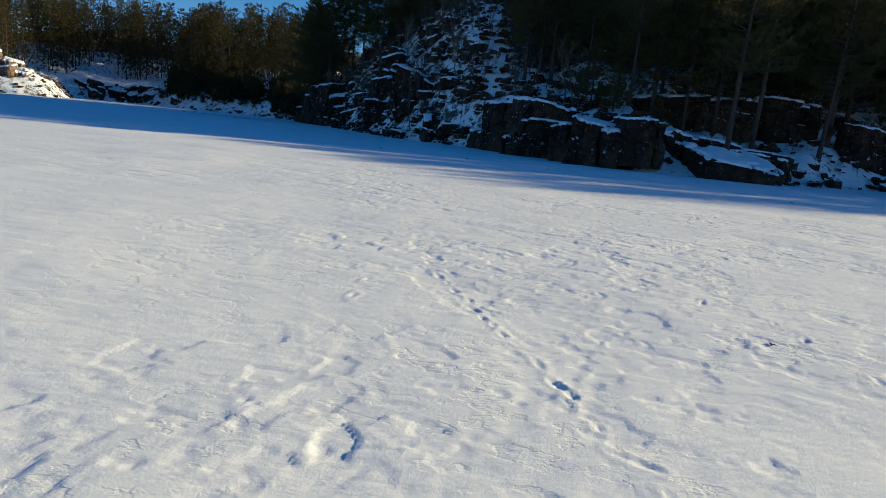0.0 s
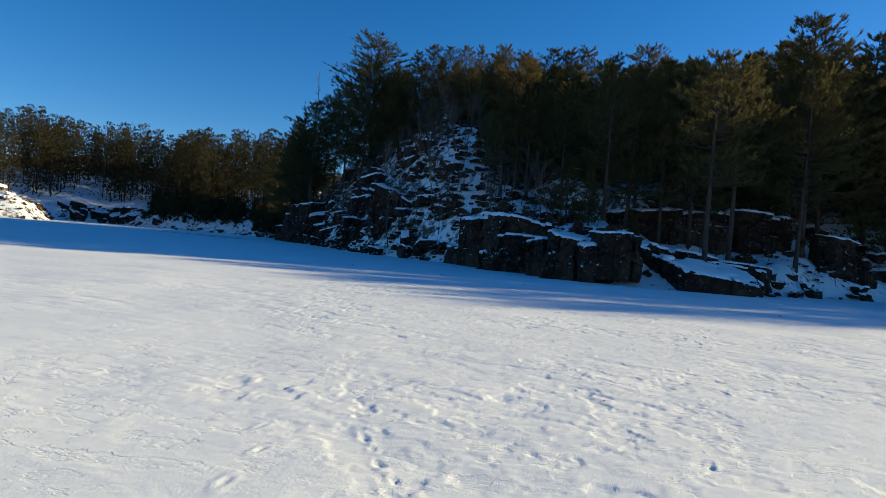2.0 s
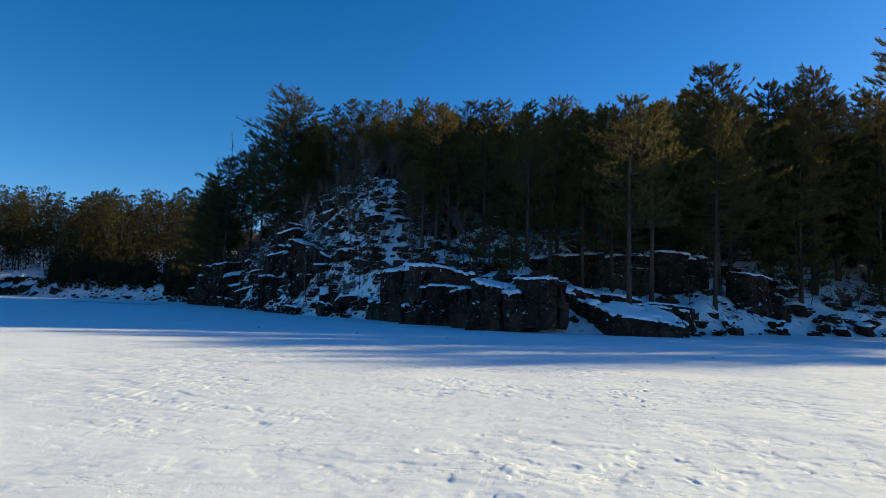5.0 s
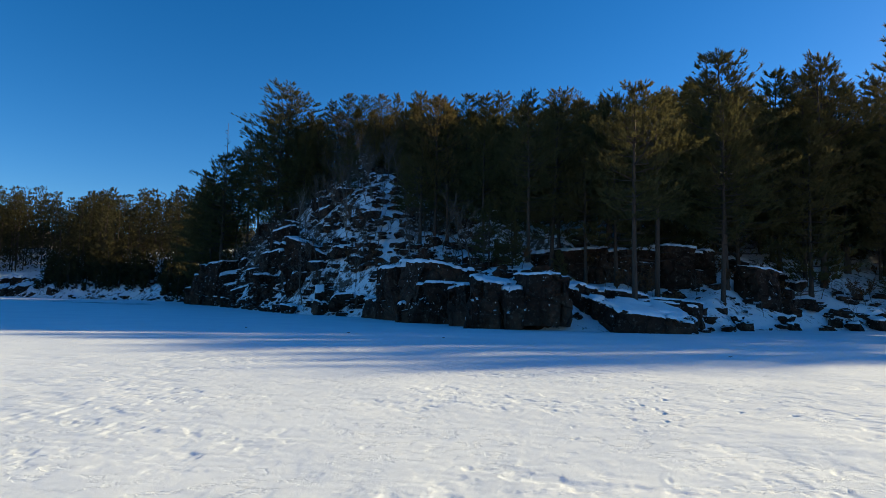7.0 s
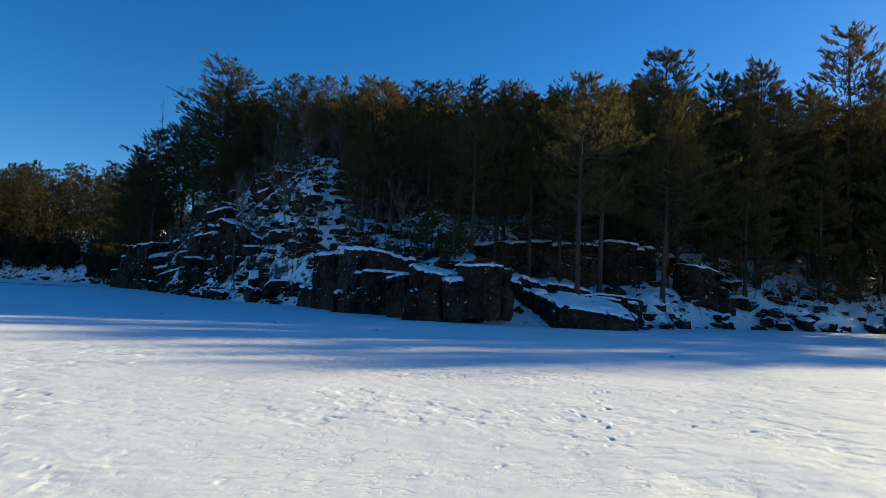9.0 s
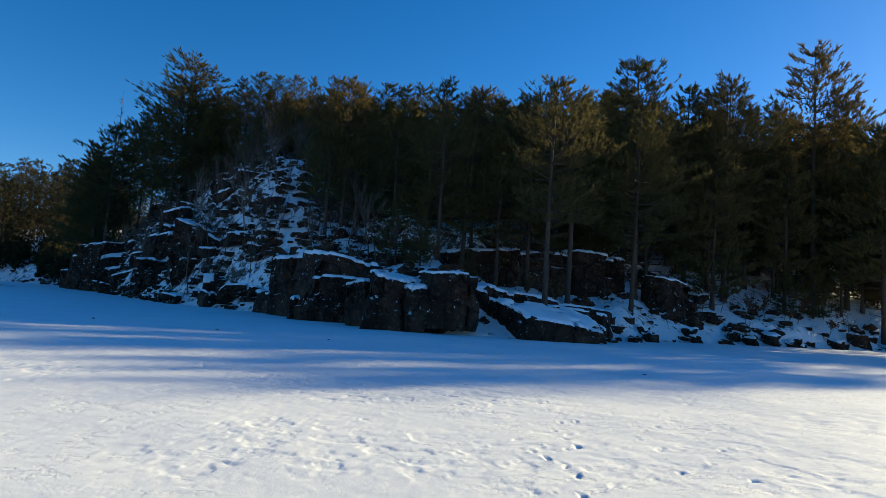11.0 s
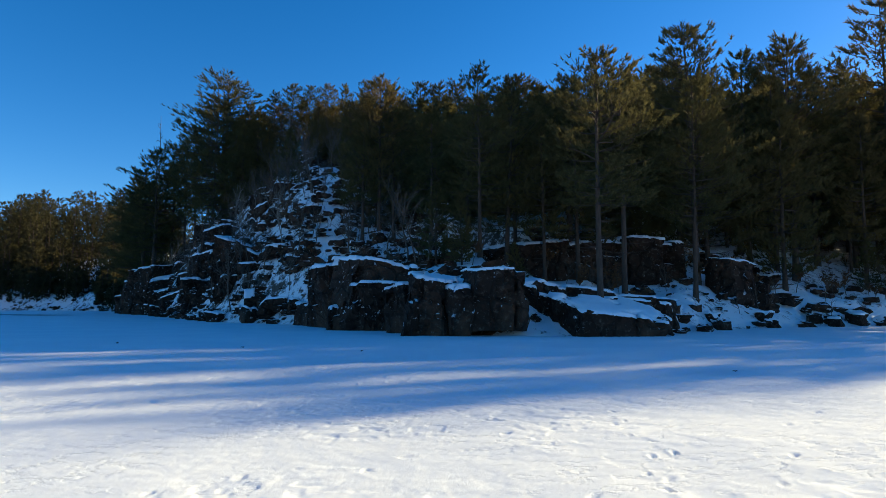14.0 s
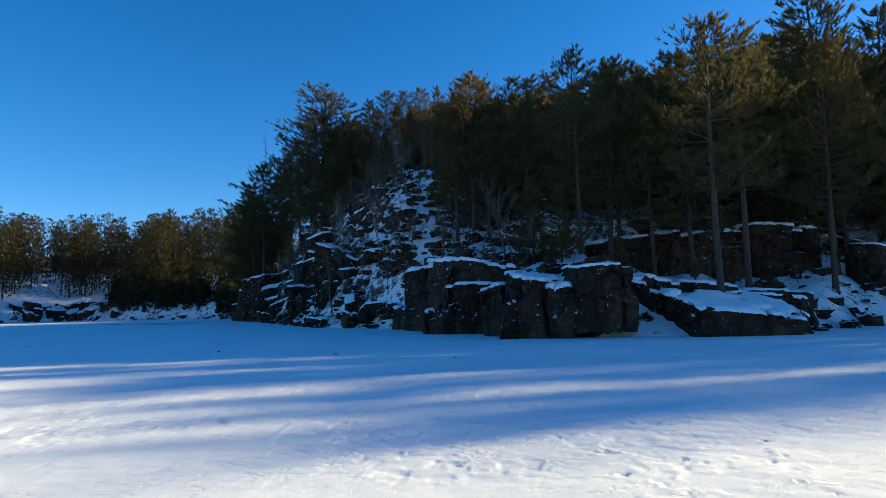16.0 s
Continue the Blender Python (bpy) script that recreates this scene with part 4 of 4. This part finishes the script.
def oak_brush(seed):
    """Low brush that keeps its dry brown leaves."""
    v, f = bare_tree(seed, 2.2)
    r = np.random.RandomState(seed)
    pick = v[r.choice(len(v), 260)]
    return (v, f), tufts(pick, r.normal(size=pick.shape), r, 0.13, 2, 0.05)


BRUSH = []
for k in range(3):
    w, g = oak_brush(80 + k)
    BRUSH.append(tree("oak_brush", "low brush with dry russet leaves among snowy rocks", "shrub", "brush on the bank", w, g, GREY_BARK, DEAD_LEAF, "leaves"))
    BRUSH[-1].name = "oak_brush" if k == 0 else "oak_brush.00%d" % k
count = 0
while count < 80:
    x, y = rnd.uniform(-12, 60), rnd.uniform(42, 76)
    s = float(inland(x, y))
    if not 2.0 < s < 20:
        continue
    stand(rnd.choice(BRUSH), x, y, rnd.uniform(0.5, 1.15), rnd.uniform(0, 360))
    count += 1


# ---- woods far round the bend ----
def woods(name, label, number, seed, box, accept, low, high, fine):
    """A mass of pines too far or too deep in the wood to tell apart."""
    r = np.random.RandomState(seed)
    verts, faces, n = [], [], 0
    stems, sfaces, sn = [], [], 0
    made = 0
    while made < number:
        x, y = r.uniform(box[0], box[1]), r.uniform(box[2], box[3])
        s = float(inland(x, y))
        if not accept(x, y, s):
            continue
        z = float(land(x, y))
        height = r.uniform(low, high) * (0.78 if -64 < x < -30 else 1.0) * (0.35 + 0.45 * r.rand() if s < 6 else 0.8 if s < 12 else 1.0)
        spread = height * r.uniform(0.2, 0.31)
        m = int(fine * (34 + height * 3.0))
        whorls = max(4, int(height / 1.5))
        u = np.minimum(1.0, (np.floor(r.uniform(0.03, 1.0, m) ** 0.9 * whorls) + r.uniform(0, 0.8, m)) / whorls)
        a = r.uniform(0, 6.28, m)
        lobes = 0.8 + 0.2 * np.cos(3 * a + np.floor(u * whorls) * 2.4 + r.uniform(0, 6.28))
        rad = spread * ((1 - u) ** 0.55 * 0.95 + 0.05) * r.uniform(0.15, 1.1, m) ** 0.6 * lobes
        p = np.stack([x + np.cos(a) * rad, y + np.sin(a) * rad, z + u * height], -1)
        w = np.stack([np.cos(a) * 0.8, np.sin(a) * 0.8, np.full(m, 0.6)], -1)
        tv, tf = tufts(p, w, r, 0.85, 5, 0.13)
        verts.append(tv)
        faces.append(tf + n)
        n += len(tv)
        wv, wf = tube([(x, y, z - 0.3), (x, y, z + height * 0.9)], (0.2, 0.05), 4)
        stems.append(wv)
        sfaces.append(wf + sn)
        sn += len(wv)
        made += 1
    ob = new(name)
    tagged(ob, label, "woods", kind="stuff")
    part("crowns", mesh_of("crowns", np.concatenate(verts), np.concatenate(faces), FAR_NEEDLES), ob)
    part("trunks", mesh_of("trunks", np.concatenate(stems), np.concatenate(sfaces), PINE_BARK), ob)


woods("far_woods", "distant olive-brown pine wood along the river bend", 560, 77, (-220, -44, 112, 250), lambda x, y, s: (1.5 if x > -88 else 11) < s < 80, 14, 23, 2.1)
woods("shore_brush", "low dark brush and young pines on the far shore", 280, 79, (-90, -36, 112, 190), lambda x, y, s: 1.8 < s < 13, 4.0, 11, 1.0)
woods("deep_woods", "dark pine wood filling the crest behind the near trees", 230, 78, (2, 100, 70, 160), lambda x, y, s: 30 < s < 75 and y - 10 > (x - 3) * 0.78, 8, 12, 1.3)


def distant_ridge():
    xs = np.linspace(-700, 200, 120)
    ys = np.linspace(380, 700, 30)
    gx, gy = np.meshgrid(xs, ys)
    z = 62 * np.exp(-(((gy - 560) / 95) ** 2)) * smooth(-700, -350, gx) * (0.82 + 0.3 * fbm(gx * 0.008, gy * 0.008, 3, 3)) + 5 * fbm(gx * 0.09, gy * 0.09, 6, 2) - 6
    m, n, l, p = material("bare_woods")
    l.new(ramp(n, l, noise_tex(n, l, 0.12, 7, 0.75), [(0.3, (0.05, 0.035, 0.024)), (0.7, (0.15, 0.105, 0.07))]), p.inputs["Base Color"])
    p.inputs["Roughness"].default_value = 0.95
    l.new(bump(n, l, noise_tex(n, l, 0.25, 6, 0.7), 1.0, 3.0), p.inputs["Normal"])
    tagged(new("distant_ridge", grid_mesh("distant_ridge", xs, ys, z, m)), "brown leafless wooded ridge on the horizon", "ridge", kind="structure")


distant_ridge()


# ---- small things on the ice ----
def bare_ice():
    """Wind-swept grey ice showing through the snow far out."""
    r = random.Random(5)
    for x, y, w, d in ((-46, 104, 9, 2.2), (-38, 96, 5, 1.2), (-62, 118, 8, 2.0)):
        ring = [(x + math.cos(a) * w * r.uniform(0.6, 1.0), y + math.sin(a) * d * r.uniform(0.5, 1.0), 0.012) for a in np.linspace(0, 6.28, 26)[:-1]]
        tagged(new("ice_patch", mesh_of("ice_patch", ring, [list(range(25))], ICE)), "grey bare ice swept clear of snow", "ice patch", "bare ice on the river", "structure")


ICE, ice_n, ice_l, ice_p = material("bare_ice")
ice_l.new(ramp(ice_n, ice_l, noise_tex(ice_n, ice_l, 0.8, 6), [(0.35, (0.10, 0.13, 0.16)), (0.65, (0.45, 0.5, 0.55))]), ice_p.inputs["Base Color"])
ice_p.inputs["Roughness"].default_value = 0.25
bare_ice()


def twigs():
    r = random.Random(8)
    for x, y, size in ((2.77, 5.12, 0.045), (-0.6, 33, 0.1), (3.6, 31, 0.08), (2.2, 8.3, 0.03), (12.5, 24, 0.07), (-6, 36, 0.12)):
        pieces = []
        for _ in range(4):
            a, b = r.uniform(0, 6.28), r.uniform(0, 6.28)
            pieces.append(tube([(math.cos(a) * size * 0.2, math.sin(a) * size * 0.2, 0.0), (math.cos(b) * size * 0.5, math.sin(b) * size * 0.5, size * 0.25), (math.cos(b) * size, math.sin(b) * size, size * 0.1)],
                               (size * 0.16, size * 0.12, size * 0.05), 5))
        v, f = gather(pieces)
        ob = new("twig", mesh_of("twig", v, f, PINE_BARK, True))
        ob.matrix_world = pose(x, y, float(snow_height(np.array([x]), np.array([y]))[0]) + size * 0.05)
        tagged(ob, "small dark fallen twig lying on the snow", "twig", "twigs on the snow")


twigs()


def fallen_log(x, y, length, turn, rise):
    hs = np.linspace(0, 1, 7)
    pieces = [tube([(length * h, 0.15 * math.sin(4 * h), rise * length * h) for h in hs], 0.13 * (1 - 0.6 * hs), 7)]
    r = random.Random(int(x * 10))
    for _ in range(7):
        h, a = r.uniform(0.3, 0.95), r.uniform(0, 6.28)
        p = np.array([length * h, 0, rise * length * h])
        pieces.append(tube([p, p + (0.5, math.cos(a) * 0.5, abs(math.sin(a)) * 0.7)], (0.04, 0.012), 4))
    v, f = gather(pieces)
    ob = new("fallen_log", mesh_of("fallen_log", v, f, GREY_BARK, True))
    ob.matrix_world = pose(x, y, float(land(x, y)) + 0.25, 0, 0, turn)
    tagged(ob, "fallen grey trunk lying across the snowy rocks", "fallen log", "fallen logs on the slope")


for x, y, length, turn, rise in ((-20.5, 89.5, 6.5, 40, 0.55), (-26.5, 101, 5.0, 150, 0.2), (1.5, 61, 4.5, 20, 0.15), (33.5, 53, 5.0, 25, 0.1)):
    fallen_log(x, y, length, turn, rise)
